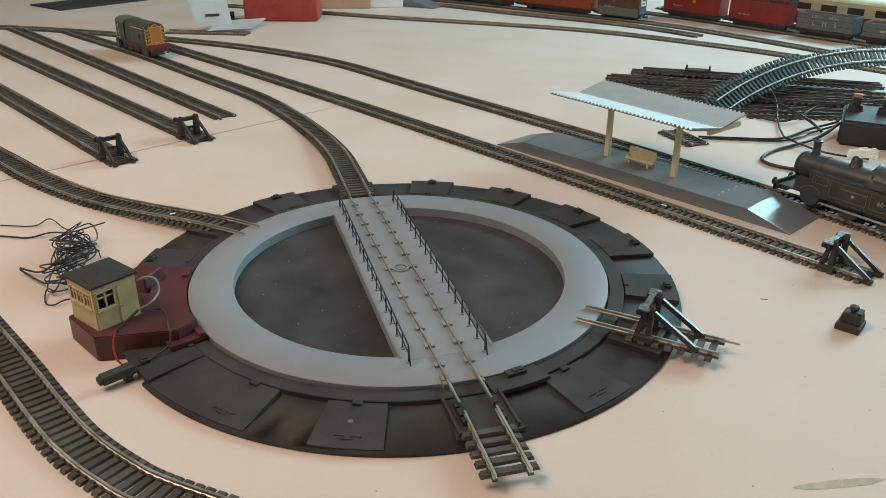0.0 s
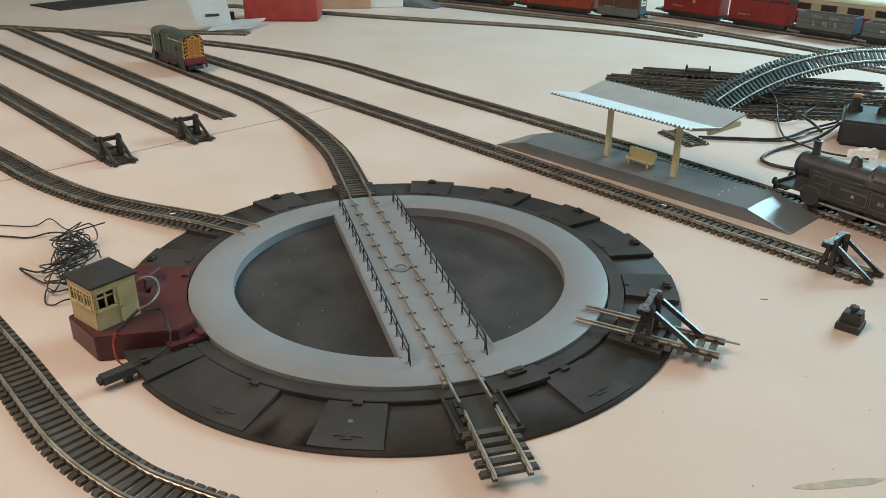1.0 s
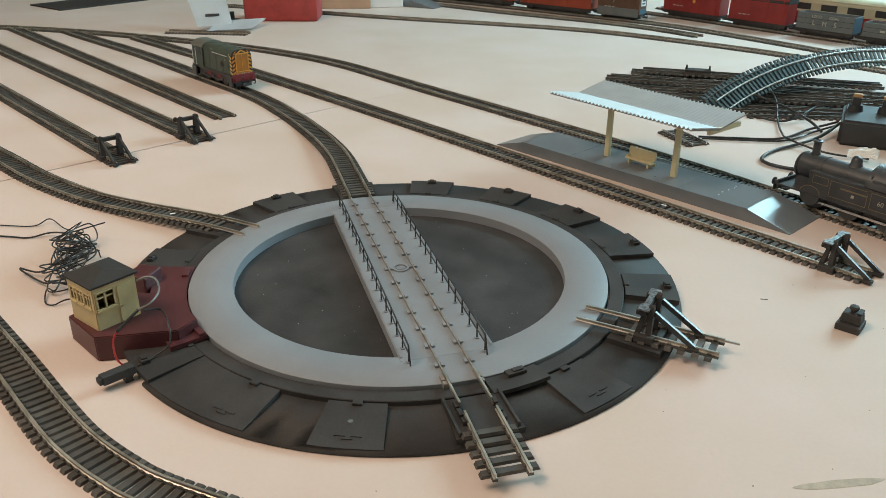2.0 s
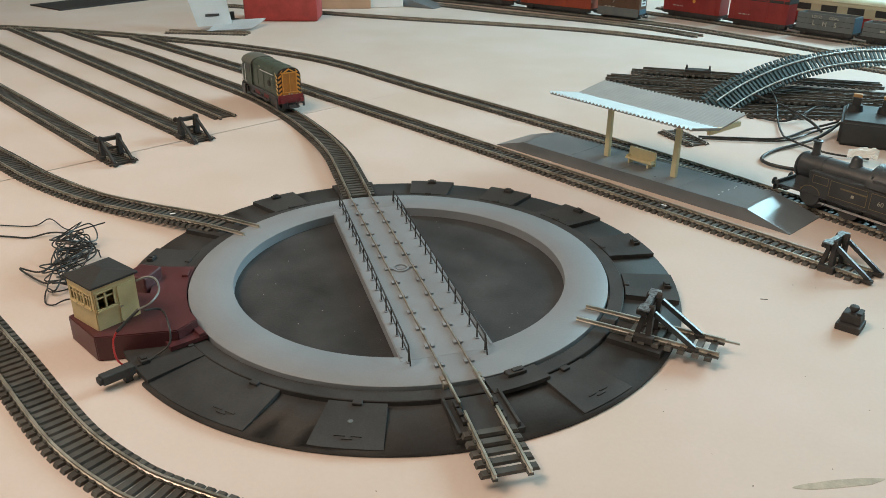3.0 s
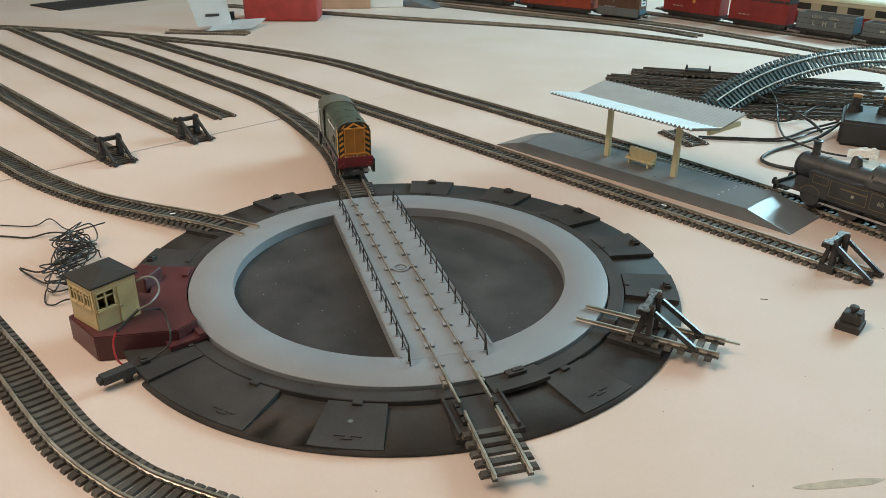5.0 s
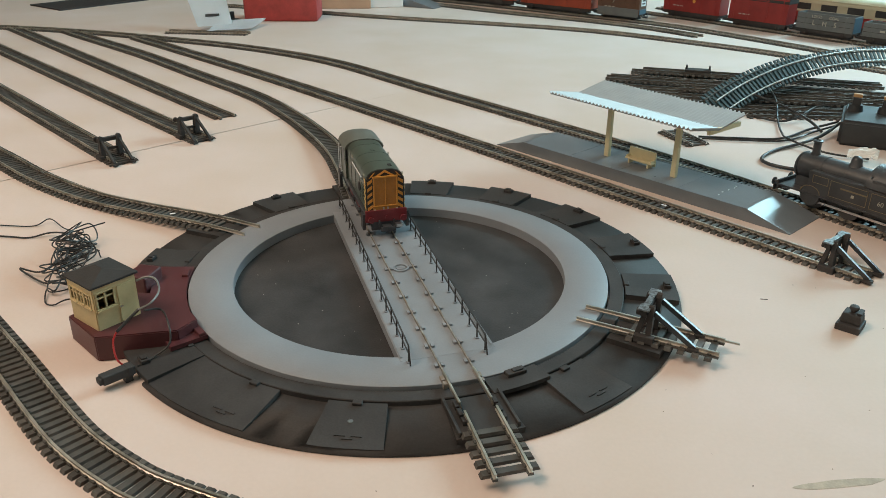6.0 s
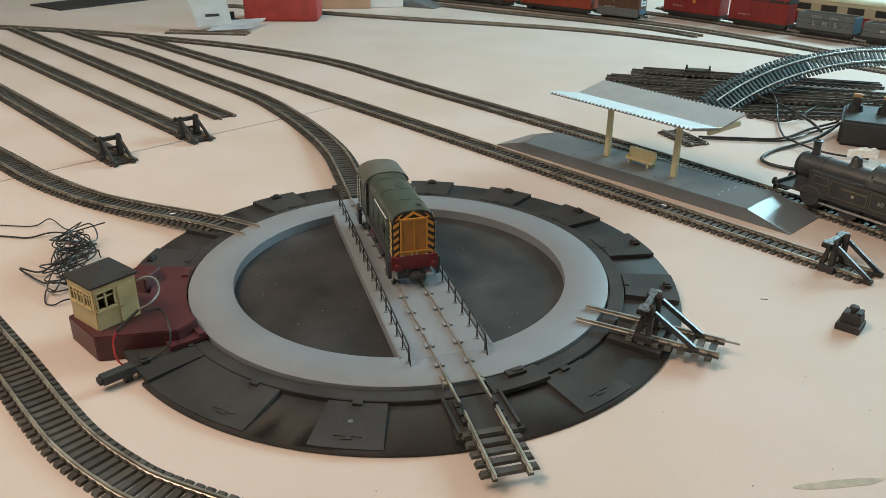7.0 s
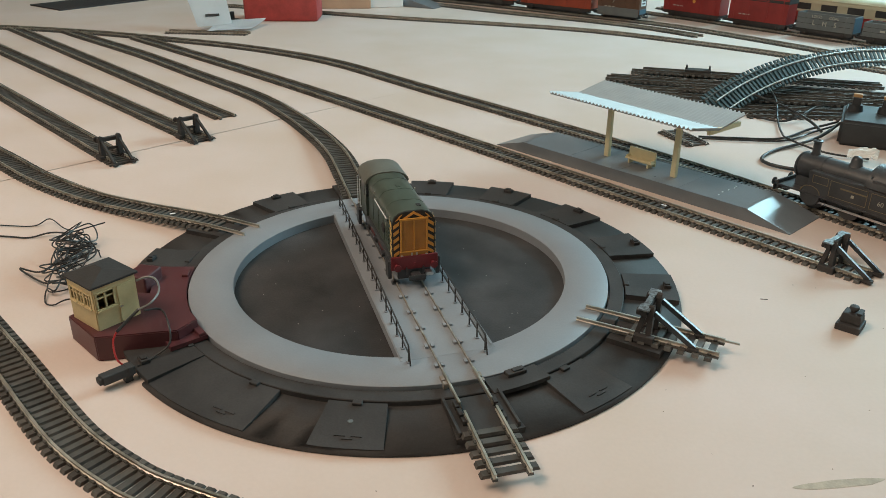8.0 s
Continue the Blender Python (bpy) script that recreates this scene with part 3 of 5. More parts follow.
def engine():
    e = tagged(empty("shunting_engine"), "green diesel shunter with yellow and black striped front", "model locomotive")
    UP = pose(0, 0, 0.0025)  # the body rides on a deep black frame

    def body(name, bm, mat, label="", smooth=0):
        return part(name, bm, mat, e, label, m=UP, smooth=smooth)

    body("running_plate", box(bmesh.new(), 0, 0, 0.0112, 0.1035, 0.0306, 0.0030, 0.0004), LOCOBLACK)
    W, TOP = 0.0134, 0.0454
    sec = [(-W, 0.0142), (W, 0.0142), (W, 0.0382), (W * 0.97, 0.0402), (W * 0.88, 0.0423), (W * 0.70, 0.0441), (W * 0.40, 0.0453), (0, TOP), (-W * 0.40, 0.0453), (-W * 0.70, 0.0441), (-W * 0.88, 0.0423), (-W * 0.97, 0.0402), (-W, 0.0382)]
    bonnet = body("bonnet", extrude_x(bmesh.new(), sec, -0.0225, 0.0500), GREEN, "dark green bonnet", smooth=35)
    # fine raised lips and access panels along the bonnet
    for x in (-0.010, 0.011, 0.031):
        part("roof_strip", extrude_x(bmesh.new(), [(y * 1.006, z + (0.00015 if z > 0.03 else 0)) for y, z in sec], x, x + 0.0007), GREEN, bonnet, smooth=35)
    for s in (-1, 1):
        for x, w, h, z in ((-0.013, 0.013, 0.018, 0.0175), (0.003, 0.014, 0.020, 0.0165), (0.020, 0.014, 0.020, 0.0165), (0.038, 0.013, 0.016, 0.0185)):
            part("side_panel", box(bmesh.new(), x, s * W, z, w, 0.0006, h, 0.0002), GREEN, bonnet)
        for i in range(5):
            part("louvre", box(bmesh.new(), 0.0380, s * (W + 0.0004), 0.0205 + i * 0.0024, 0.0080, 0.0008, 0.0010), GREEN, bonnet)
        bm = bmesh.new()
        rod(bm, (0.0255, s * (W - 0.0002), 0.0250), (0.0255, s * (W + 0.0008), 0.0250), 0.0034, 18)
        part("vent", bm, BLACK, bonnet, "round dark side vent")
        part("hand_rail", bar(bmesh.new(), (0.004, s * (W + 0.0013), 0.0368), (0.040, s * (W + 0.0013), 0.0368), 0.0006, 0.0006), WHITE, bonnet, "thin white handrail")
        for x in (0.004, 0.022, 0.040):
            part("rail_knob", bar(bmesh.new(), (x, s * (W - 0.0003), 0.0368), (x, s * (W + 0.0015), 0.0368), 0.0008, 0.0008), STEEL, bonnet)
        for x, z in ((0.001, 0.0392), (0.0455, 0.0386), (0.0345, 0.0300)):
            part("lamp_iron", box(bmesh.new(), x, s * (W + 0.0006), z, 0.0008, 0.0007, 0.0020), INK, bonnet, "small pale lamp iron")
    part("exhaust", box(bmesh.new(), 0.042, 0.0055, TOP - 0.0016, 0.0042, 0.0030, 0.0018, 0.0004), BLACK, bonnet)
    part("filler", box(bmesh.new(), 0.006, 0.0010, TOP - 0.0006, 0.0050, 0.0030, 0.0009, 0.0003), GREEN, bonnet)
    # front: orange radiator in a yellow frame, slanting stripes at the sides and over it
    F = 0.0500
    nose = body("radiator_surround", extrude_x(bmesh.new(), [(y * 0.99, z if z < 0.02 else z - 0.0002) for y, z in sec], F, F + 0.0012), BLACK, "black nose surround")
    part("radiator", box(bmesh.new(), F + 0.0015, 0, 0.0185, 0.0008, 0.0168, 0.0212, 0.0002), GRILLE, nose, "orange radiator grille")
    part("lower_panel", box(bmesh.new(), F + 0.0016, 0, 0.0140, 0.0010, 0.0186, 0.0046, 0.0002), GRILLE, nose, "orange lower panel")
    for i in range(17):
        part("grille_slat", box(bmesh.new(), F + 0.0018, -0.0072 + i * 0.0009, 0.0192, 0.0004, 0.00035, 0.0194), GRILLE, nose)
    for y in (-0.0084, 0.0, 0.0084):
        part("frame_bar", box(bmesh.new(), F + 0.0021, y, 0.0183, 0.0011, 0.0009 if y else 0.0005, 0.0218), YELLOW, nose, "yellow frame bar")
    for z, h in ((0.0180, 0.0006), (0.0396, 0.0011)):
        part("frame_bar", box(bmesh.new(), F + 0.0022, 0, z, 0.0012, 0.0182, h), YELLOW, nose, "yellow frame bar")
    for s in (-1, 1):
        bm = bmesh.new()
        stripe_panel(bm, 0.0036, 0.0242, F + 0.0012, s * 0.0112, 0.0146, (0, -s), (1, 0, 0), 1)
        part("chevrons", bm, YELLOW, nose, "yellow slanting stripes")
        part("side_band", box(bmesh.new(), F - 0.0012, s * W, 0.0145, 0.0046, 0.0010, 0.0240), BLACK, nose)
        bm = bmesh.new()
        stripe_panel(bm, 0.0044, 0.0240, F - 0.0012, s * (W + 0.0006), 0.0148, (-1, 0), (0, s, 0), 1)
        part("side_chevrons", bm, STRIPE, nose, "pale yellow slanting stripes")
        bm = bmesh.new()
        for q in (((0.0, 0.0450), (0.0, 0.0432), (0.0044, 0.0408), (0.0068, 0.0408)), ((0.0072, 0.0436), (0.0090, 0.0424), (0.0118, 0.0392), (0.0094, 0.0406))):
            vs = [bm.verts.new((F + 0.0012, s * y, z)) for y, z in q]
            hi = [bm.verts.new(v.co + Vector((0.0004, 0, 0))) for v in vs]
            bm.faces.new(hi)
            for k in range(4):
                bm.faces.new((vs[k], vs[(k + 1) % 4], hi[(k + 1) % 4], hi[k]))
        part("top_chevron", bm, YELLOW, nose, "yellow slanting stripe")
        bm = bmesh.new()
        rod(bm, (F + 0.0018, s * 0.0080, 0.0152), (F + 0.0030, s * 0.0080, 0.0152), 0.0009, 10)
        part("marker_lamp", bm, INK, nose, "small pale marker lamp")
    for y in (-0.0016, 0.0016):
        part("jumper", box(bmesh.new(), F + 0.0022, y, 0.0150, 0.0012, 0.0010, 0.0022), INK, nose)
    # cab with windows and doors
    C = 0.0153
    csec = [(-C, 0.0125), (C, 0.0125), (C, 0.0382), (C * 0.93, 0.0410), (C * 0.78, 0.0432), (C * 0.5, 0.0450), (C * 0.2, 0.0457), (-C * 0.2, 0.0457), (-C * 0.5, 0.0450), (-C * 0.78, 0.0432), (-C * 0.93, 0.0410), (-C, 0.0382)]
    cab = body("cab", extrude_x(bmesh.new(), csec, -0.0490, -0.0225), GREEN, "dark green cab", smooth=35)
    rsec = [(y * 1.03, z + 0.0005) for y, z in csec[2:]]
    part("cab_roof", extrude_x(bmesh.new(), rsec, -0.0500, -0.0212), ROOFGREEN, cab, "grey-green cab roof, paler than the cab", smooth=35)
    for s in (-1, 1):
        part("cab_window", box(bmesh.new(), -0.0315, s * C, 0.0285, 0.0095, 0.0006, 0.0105, 0.0002), GLOSS, cab, "dark glazed side window")
        part("door", box(bmesh.new(), -0.0432, s * C, 0.0135, 0.0076, 0.0005, 0.0260, 0.0002), GREEN, cab)
        part("door_window", box(bmesh.new(), -0.0432, s * (C + 0.0003), 0.0280, 0.0058, 0.0005, 0.0095), GLOSS, cab, "dark door window")
        part("front_window", box(bmesh.new(), -0.0222, s * 0.0138, 0.0290, 0.0008, 0.0022, 0.0108), GLOSS, cab, "narrow dark front window")
        for x in (-0.0475, -0.0390):
            part("grab_rail", bar(bmesh.new(), (x, s * (C + 0.0011), 0.0150), (x, s * (C + 0.0011), 0.0360), 0.0005, 0.0005), WHITE, cab, "thin white grab rail")
            for z in (0.0152, 0.0358):
                part("rail_knob", bar(bmesh.new(), (x, s * (C - 0.0003), z), (x, s * (C + 0.0014), z), 0.0007, 0.0007), WHITE, cab)
        part("cab_step", box(bmesh.new(), -0.0450, s * 0.0165, 0.0030, 0.0090, 0.0022, 0.0115, 0.0003), LOCOBLACK, e)
    # buffer beams, buffers, couplings, steps
    for d in (-1, 1):
        beam = body("buffer_beam", box(bmesh.new(), d * 0.0525, 0, 0.0064, 0.0016, 0.0305, 0.0091, 0.0003), REDP, "dull red buffer beam")
        for s in (-1, 1):
            bm = bmesh.new()
            rod(bm, (d * 0.0533, s * 0.0118, 0.0096), (d * 0.0565, s * 0.0118, 0.0096), 0.0013, 12)
            part("buffer_shank", bm, REDP, beam)
            bm = bmesh.new()
            rod(bm, (d * 0.0565, s * 0.0118, 0.0096), (d * 0.0575, s * 0.0118, 0.0096), 0.0023, 18)
            part("buffer_head", bm, REDP, beam)
            part("brake_pipe", bar(bmesh.new(), (d * 0.0540, s * 0.0055, 0.0080), (d * 0.0546, s * 0.0055, 0.0030), 0.0009, 0.0009), LOCOBLACK, beam)
            part("guard_step", box(bmesh.new(), d * 0.0480, s * 0.0158, 0.0030, 0.0080, 0.0024, 0.0120, 0.0003), LOCOBLACK, e)
        part("front_apron", box(bmesh.new(), d * 0.0510, 0, 0.0022, 0.0026, 0.0215, 0.0066, 0.0004), LOCOBLACK, e, "black guard plate under the beam")
        bm = bmesh.new()
        box(bm, d * 0.0560, 0, 0.0030, 0.0080, 0.0060, 0.0012, 0.0002)
        box(bm, d * 0.0600, 0, 0.0016, 0.0012, 0.0110, 0.0034, 0.0003)
        part("coupling", bm, LOCOBLACK, beam, "black tension-lock coupling")
        part("coupling_hook", box(bmesh.new(), d * 0.0575, d * 0.0082, 0.0038, 0.0050, 0.0048, 0.0022, 0.0004), STEEL, beam, "small bright coupling hook")
        part("knob", box(bmesh.new(), d * 0.0538, 0, 0.0088, 0.0010, 0.0012, 0.0022), REDP, beam)
    part("chassis", box(bmesh.new(), 0, 0, 0.0030, 0.0960, 0.0105, 0.0110, 0.0004), LOCOBLACK, e)
    for s in (-1, 1):
        part("outside_frame", box(bmesh.new(), 0, s * 0.0122, 0.0052, 0.0780, 0.0016, 0.0088, 0.0003), LOCOBLACK, e)
        for x in (-0.012, 0.014):
            part("frame_panel", box(bmesh.new(), x, s * 0.0131, 0.0082, 0.0130, 0.0008, 0.0046, 0.0002), REDP, e, "dull red frame panel")
        part("coupling_rod", box(bmesh.new(), 0, s * 0.0148, 0.0060, 0.0500, 0.0009, 0.0020, 0.0003), LOCOBLACK, e)
    for x in (-0.0230, 0.0, 0.0230):
        for s in (-1, 1):
            bm = bmesh.new()
            rod(bm, (x, s * 0.0076, 0.0090), (x, s * 0.0100, 0.0090), 0.0090, 24)
            w = part("wheel", bm, LOCOBLACK, e)
            bm = bmesh.new()
            rod(bm, (x, s * 0.0100, 0.0075), (x, s * 0.0144, 0.0075), 0.0022, 10)
            part("crank", bm, LOCOBLACK, w)
    return e


ENGINE = engine()


# ---- the halt: platform, canopy, bench ----
def halt():
    m = pose(0.264, 0.556, 0, 0, 0, 133.3)  # x runs along the platform, away from its near end
    p = tagged(empty("platform", m), "dark grey plastic station platform with sloping ends", "model platform")
    w, h, L = 0.0520, 0.0105, 0.306
    bm = bmesh.new()
    pts = [(0.0, 0.0006), (0.037, h), (0.272, h), (L, 0.0006)]
    lo = [bm.verts.new((x, 0, z)) for x, z in pts] + [bm.verts.new((L, 0, 0)), bm.verts.new((0, 0, 0))]
    hi = [bm.verts.new((x, -w, z)) for x, z in pts] + [bm.verts.new((L, -w, 0)), bm.verts.new((0, -w, 0))]
    bm.faces.new(lo)
    bm.faces.new(hi[::-1])
    for i in range(6):
        bm.faces.new((lo[i], lo[(i + 1) % 6], hi[(i + 1) % 6], hi[i]))
    part("body", bm, SLATE, p, "smooth dark grey plastic")
    for x in (0.040, 0.100, 0.160, 0.215):
        part("joint", box(bmesh.new(), x, -w / 2, h - 0.0001, 0.0006, w, 0.0003), SLATE, p)
    for y in (-0.0006, -w + 0.0006):
        part("edging", box(bmesh.new(), 0.1545, y, h - 0.0002, 0.235, 0.0012, 0.0005), SLATE, p)
    for x, y in ((0.068, -0.012), (0.069, -0.020), (0.068, -0.028), (0.067, -0.036), (0.068, -0.041)):
        part("worn_fleck", box(bmesh.new(), x, y, h, 0.0007, 0.0020, 0.0003), WHITE, p, "pale glue fleck")

    z0 = 0.0605
    c = tagged(empty("platform_canopy", Matrix()), "corrugated canopy on two cream posts over the platform", "canopy")
    a, b = Vector((0.128, 0.751, 0)), Vector((0.226, 0.632, 0))
    d = (b - a).normalized()
    n = Vector((-d.y, d.x, 0))  # towards the back of the platform
    length = (b - a).length
    ang = math.degrees(math.atan2(d.y, d.x))
    cm = Matrix.Translation(a) @ pose(0, 0, 0, 0, 0, ang)

    def sheet(y0, zy0, y1, zy1, count=38):
        bm = bmesh.new()
        steps = count * 6
        rows = []
        for i in range(steps + 1):
            x = length * i / steps
            r = 0.0010 * math.cos(2 * math.pi * i / 6)
            rows.append([bm.verts.new((x, y, z + r + t)) for y, z, t in ((y0, zy0, 0), (y1, zy1, 0), (y1, zy1, -0.0009), (y0, zy0, -0.0009))])
        for p0, p1 in zip(rows, rows[1:]):
            for k in range(4):
                bm.faces.new((p0[k], p1[k], p1[(k + 1) % 4], p0[(k + 1) % 4]))
        bm.faces.new(rows[0])
        bm.faces.new(rows[-1][::-1])
        return bm

    part("front_sheet", sheet(-0.0405, z0 + 0.0070, 0.0, z0), CANOPY, c, "pale corrugated sheet", m=cm, smooth=60)
    part("back_sheet", sheet(0.0003, z0, 0.0380, z0 + 0.0065), CANOPY, c, "pale corrugated sheet", m=cm, smooth=60)
    for x in (0.0445, 0.1187):
        part("post", box(bmesh.new(), x, -0.0045, 0.0105, 0.0052, 0.0040, z0 - 0.0125, 0.0004, taper=0.9), CREAMPOST, c, "cream plastic post", m=cm)
        part("bracket", bar(bmesh.new(), (x, -0.0080, z0 - 0.0030), (x, 0.0300, z0 - 0.0030), 0.0030, 0.0024), CREAMPOST, c, m=cm)
    part("valance", box(bmesh.new(), length - 0.003, 0.010, z0 - 0.0035, 0.0030, 0.0450, 0.0040, 0.0003), CREAMPOST, c, m=cm)
    part("centre_beam", box(bmesh.new(), length / 2, -0.0010, z0 - 0.0040, length * 0.96, 0.0030, 0.0030), CREAMPOST, c, m=cm)

    bmx = pose(0.1775, 0.6880, 0.0105, 0, 0, ang) @ Matrix.Scale(1.1, 4)
    s = tagged(empty("bench", bmx), "small cream plastic bench on the platform", "bench")
    part("backrest", box(bmesh.new(), 0, 0.0028, 0.0010, 0.0265, 0.0013, 0.0118, 0.0002), CREAMPOST, s)
    part("seat", box(bmesh.new(), 0, -0.0004, 0.0036, 0.0265, 0.0060, 0.0012, 0.0002), CREAMPOST, s)
    for x in (-0.0095, 0.0095):
        part("leg", box(bmesh.new(), x, 0.0002, 0.0, 0.0014, 0.0058, 0.0037), CREAMPOST, s)
        part("arm", box(bmesh.new(), x * 1.28, 0.0000, 0.0036, 0.0012, 0.0050, 0.0028), CREAMPOST, s)


halt()


# ---- the drive hut and its housing ----
def drive():
    h = tagged(empty("drive_housing"), "maroon plastic motor housing at the turntable edge", "motor housing")
    bm = bmesh.new()
    prism(bm, [(-0.2150, 0.3985), (-0.1905, 0.3745), (-0.1475, 0.3830), (-0.1400, 0.3960), (-0.1620, 0.4260), (-0.1890, 0.4280)], 0.0, 0.0155)
    bmesh.ops.bevel(bm, geom=[e for e in bm.edges], offset=0.0006, segments=2, affect="EDGES")
    part("base", bm, MAROON, h, "glossy maroon base")
    bm = bmesh.new()
    a0 = HEAD + 254
    sector(bm, R_RING + 0.0008, R_PLATE - 0.022, a0, a0 + 39.5, 0.0066, 0.0092, 12)
    for v in bm.verts:
        v.co += TC
    part("apron", bm, MAROON, h, "maroon apron over the band")
    bm = bmesh.new()
    box(bm, 0, 0, 0, 0.0155, 0.0190, 0.0140, 0.0010, Matrix.Translation((-0.1910, 0.4530, 0.0032)) @ pose(0, 0, 0, 0, 0, -14))
    part("gear_cover", bm, MAROON, h)
    for a in (258.5, 291.5):
        bm = bmesh.new()
        r = radians(HEAD + a)
        box(bm, 0, 0, 0, 0.004, 0.009, 0.002, 0.0004, Matrix.Translation(TC + Vector((math.cos(r), math.sin(r), 0)) * (R_RING + 0.0035) + Vector((0, 0, 0.0090))) @ pose(0, 0, 0, 0, 0, HEAD + a))
        part("clip", bm, MAROON, h)

    m = pose(-0.1925, 0.3995, 0.0155, 0, 0, -38) @ Matrix.Diagonal((0.93, 0.93, 0.97, 1))
    k = tagged(empty("control_hut", m), "cream plastic control hut with dark roof on the housing", "model hut")
    sx, sy, hz = 0.0275, 0.0270, 0.0270
    t = 0.0012
    # walls with openings: front faces -y, side faces +x
    def wall(name, length, openings, mm):
        bm = bmesh.new()
        xs = sorted({0.0, length, *[v for o in openings for v in o[:2]]})
        zs = sorted({0.0, hz, *[v for o in openings for v in o[2:]]})
        solid = {(i, j) for i in range(len(xs) - 1) for j in range(len(zs) - 1)
                 if not any(o[0] <= xs[i] and o[1] >= xs[i + 1] and o[2] <= zs[j] and o[3] >= zs[j + 1] for o in openings)}
        grid = {(i, j, k): bm.verts.new((xs[i], y, zs[j])) for i in range(len(xs)) for j in range(len(zs)) for k, y in ((0, -t / 2), (1, t / 2))}
        for i, j in solid:
            bm.faces.new([grid[q] for q in ((i, j, 0), (i + 1, j, 0), (i + 1, j + 1, 0), (i, j + 1, 0))])
            bm.faces.new([grid[q] for q in ((i, j, 1), (i, j + 1, 1), (i + 1, j + 1, 1), (i + 1, j, 1))])
            for di, dj, a, b in ((-1, 0, (i, j), (i, j + 1)), (1, 0, (i + 1, j), (i + 1, j + 1)), (0, -1, (i, j), (i + 1, j)), (0, 1, (i, j + 1), (i + 1, j + 1))):
                if (i + di, j + dj) not in solid:
                    bm.faces.new([grid[(*a, 0)], grid[(*b, 0)], grid[(*b, 1)], grid[(*a, 1)]])
        bmesh.ops.delete(bm, geom=[v for v in bm.verts if not v.link_faces], context="VERTS")
        wl = part(name, bm, CREAM, k, "cream wall", m=mm)
        for x0, x1, z0, z1 in openings:
            win = part("window_frame", box(bmesh.new(), (x0 + x1) / 2, -0.0003, z0, 0.0009, t, z1 - z0), CREAM, wl)
            part("glazing_bar", box(bmesh.new(), (x0 + x1) / 2, -0.0002, z0 + (z1 - z0) * 0.62, x1 - x0, t * 0.8, 0.0008), CREAM, win)
            part("sill", box(bmesh.new(), (x0 + x1) / 2, -0.0009, z0 - 0.0009, x1 - x0 + 0.002, 0.0022, 0.0010), CREAM, win)
            for zz in (z0, z1 - 0.0007):
                part("casing", box(bmesh.new(), (x0 + x1) / 2, -0.0008, zz, x1 - x0 + 0.0008, 0.0006, 0.0008), CREAM, win)
            for xx in (x0, x1):
                part("casing", box(bmesh.new(), xx, -0.0008, z0, 0.0008, 0.0006, z1 - z0), CREAM, win)
    front = [(0.0030, 0.0095, 0.0135, 0.0225), (0.0105, 0.0170, 0.0135, 0.0225), (0.0180, 0.0245, 0.0135, 0.0225)]
    wall("front_wall", sx, front, pose(-sx / 2, -sy / 2, 0))
    wall("side_wall", sy, [(0.0015, 0.0125, 0.0125, 0.0235)], pose(sx / 2, -sy / 2, 0, 0, 0, 90))
    wall("back_wall", sx, [], pose(sx / 2, sy / 2, 0, 0, 0, 180))
    wall("end_wall", sy, [], pose(-sx / 2, sy / 2, 0, 0, 0, 270))
    part("door_panel", box(bmesh.new(), sx / 2 + 0.0007, 0.0065, 0.0010, 0.0008, 0.0105, 0.0225), CREAM, k)
    part("door_knob", box(bmesh.new(), sx / 2 + 0.0013, 0.0020, 0.0100, 0.0010, 0.0020, 0.0007), STEEL, k)
    bm = bmesh.new()
    for b in ((-sx / 2 - 0.002, sx / 2 + 0.002),):
        vs = []
        for z in (hz, hz + 0.0012):
            for x, y in ((b[0], -sy / 2 - 0.002), (b[1], -sy / 2 - 0.002), (b[1], sy / 2 + 0.002), (b[0], sy / 2 + 0.002)):
                vs.append(bm.verts.new((x, y, z)))
        r = [bm.verts.new((x, 0, hz + 0.0052)) for x in (-0.004, 0.004)]
        bm.faces.new(vs[3::-1])
        for i in range(4):
            bm.faces.new((vs[i], vs[(i + 1) % 4], vs[4 + (i + 1) % 4], vs[4 + i]))
        bm.faces.new((vs[4], vs[5], r[1], r[0]))
        bm.faces.new((vs[6], vs[7], r[0], r[1]))
        bm.faces.new((vs[5], vs[6], r[1]))
        bm.faces.new((vs[7], vs[4], r[0]))
    part("roof", bm, ROOF, k, "matt dark slate roof")
    part("floor_plate", box(bmesh.new(), 0, 0, 0.0, sx - 0.002, sy - 0.002, 0.0012), CREAM, k)


drive()


def wire(name, pts, r, mat, label, category="wire", step=0.003):
    bm = bmesh.new()
    tube(bm, catmull(pts, step), r)
    return tagged(part(name, bm, mat, smooth=60), label, category)


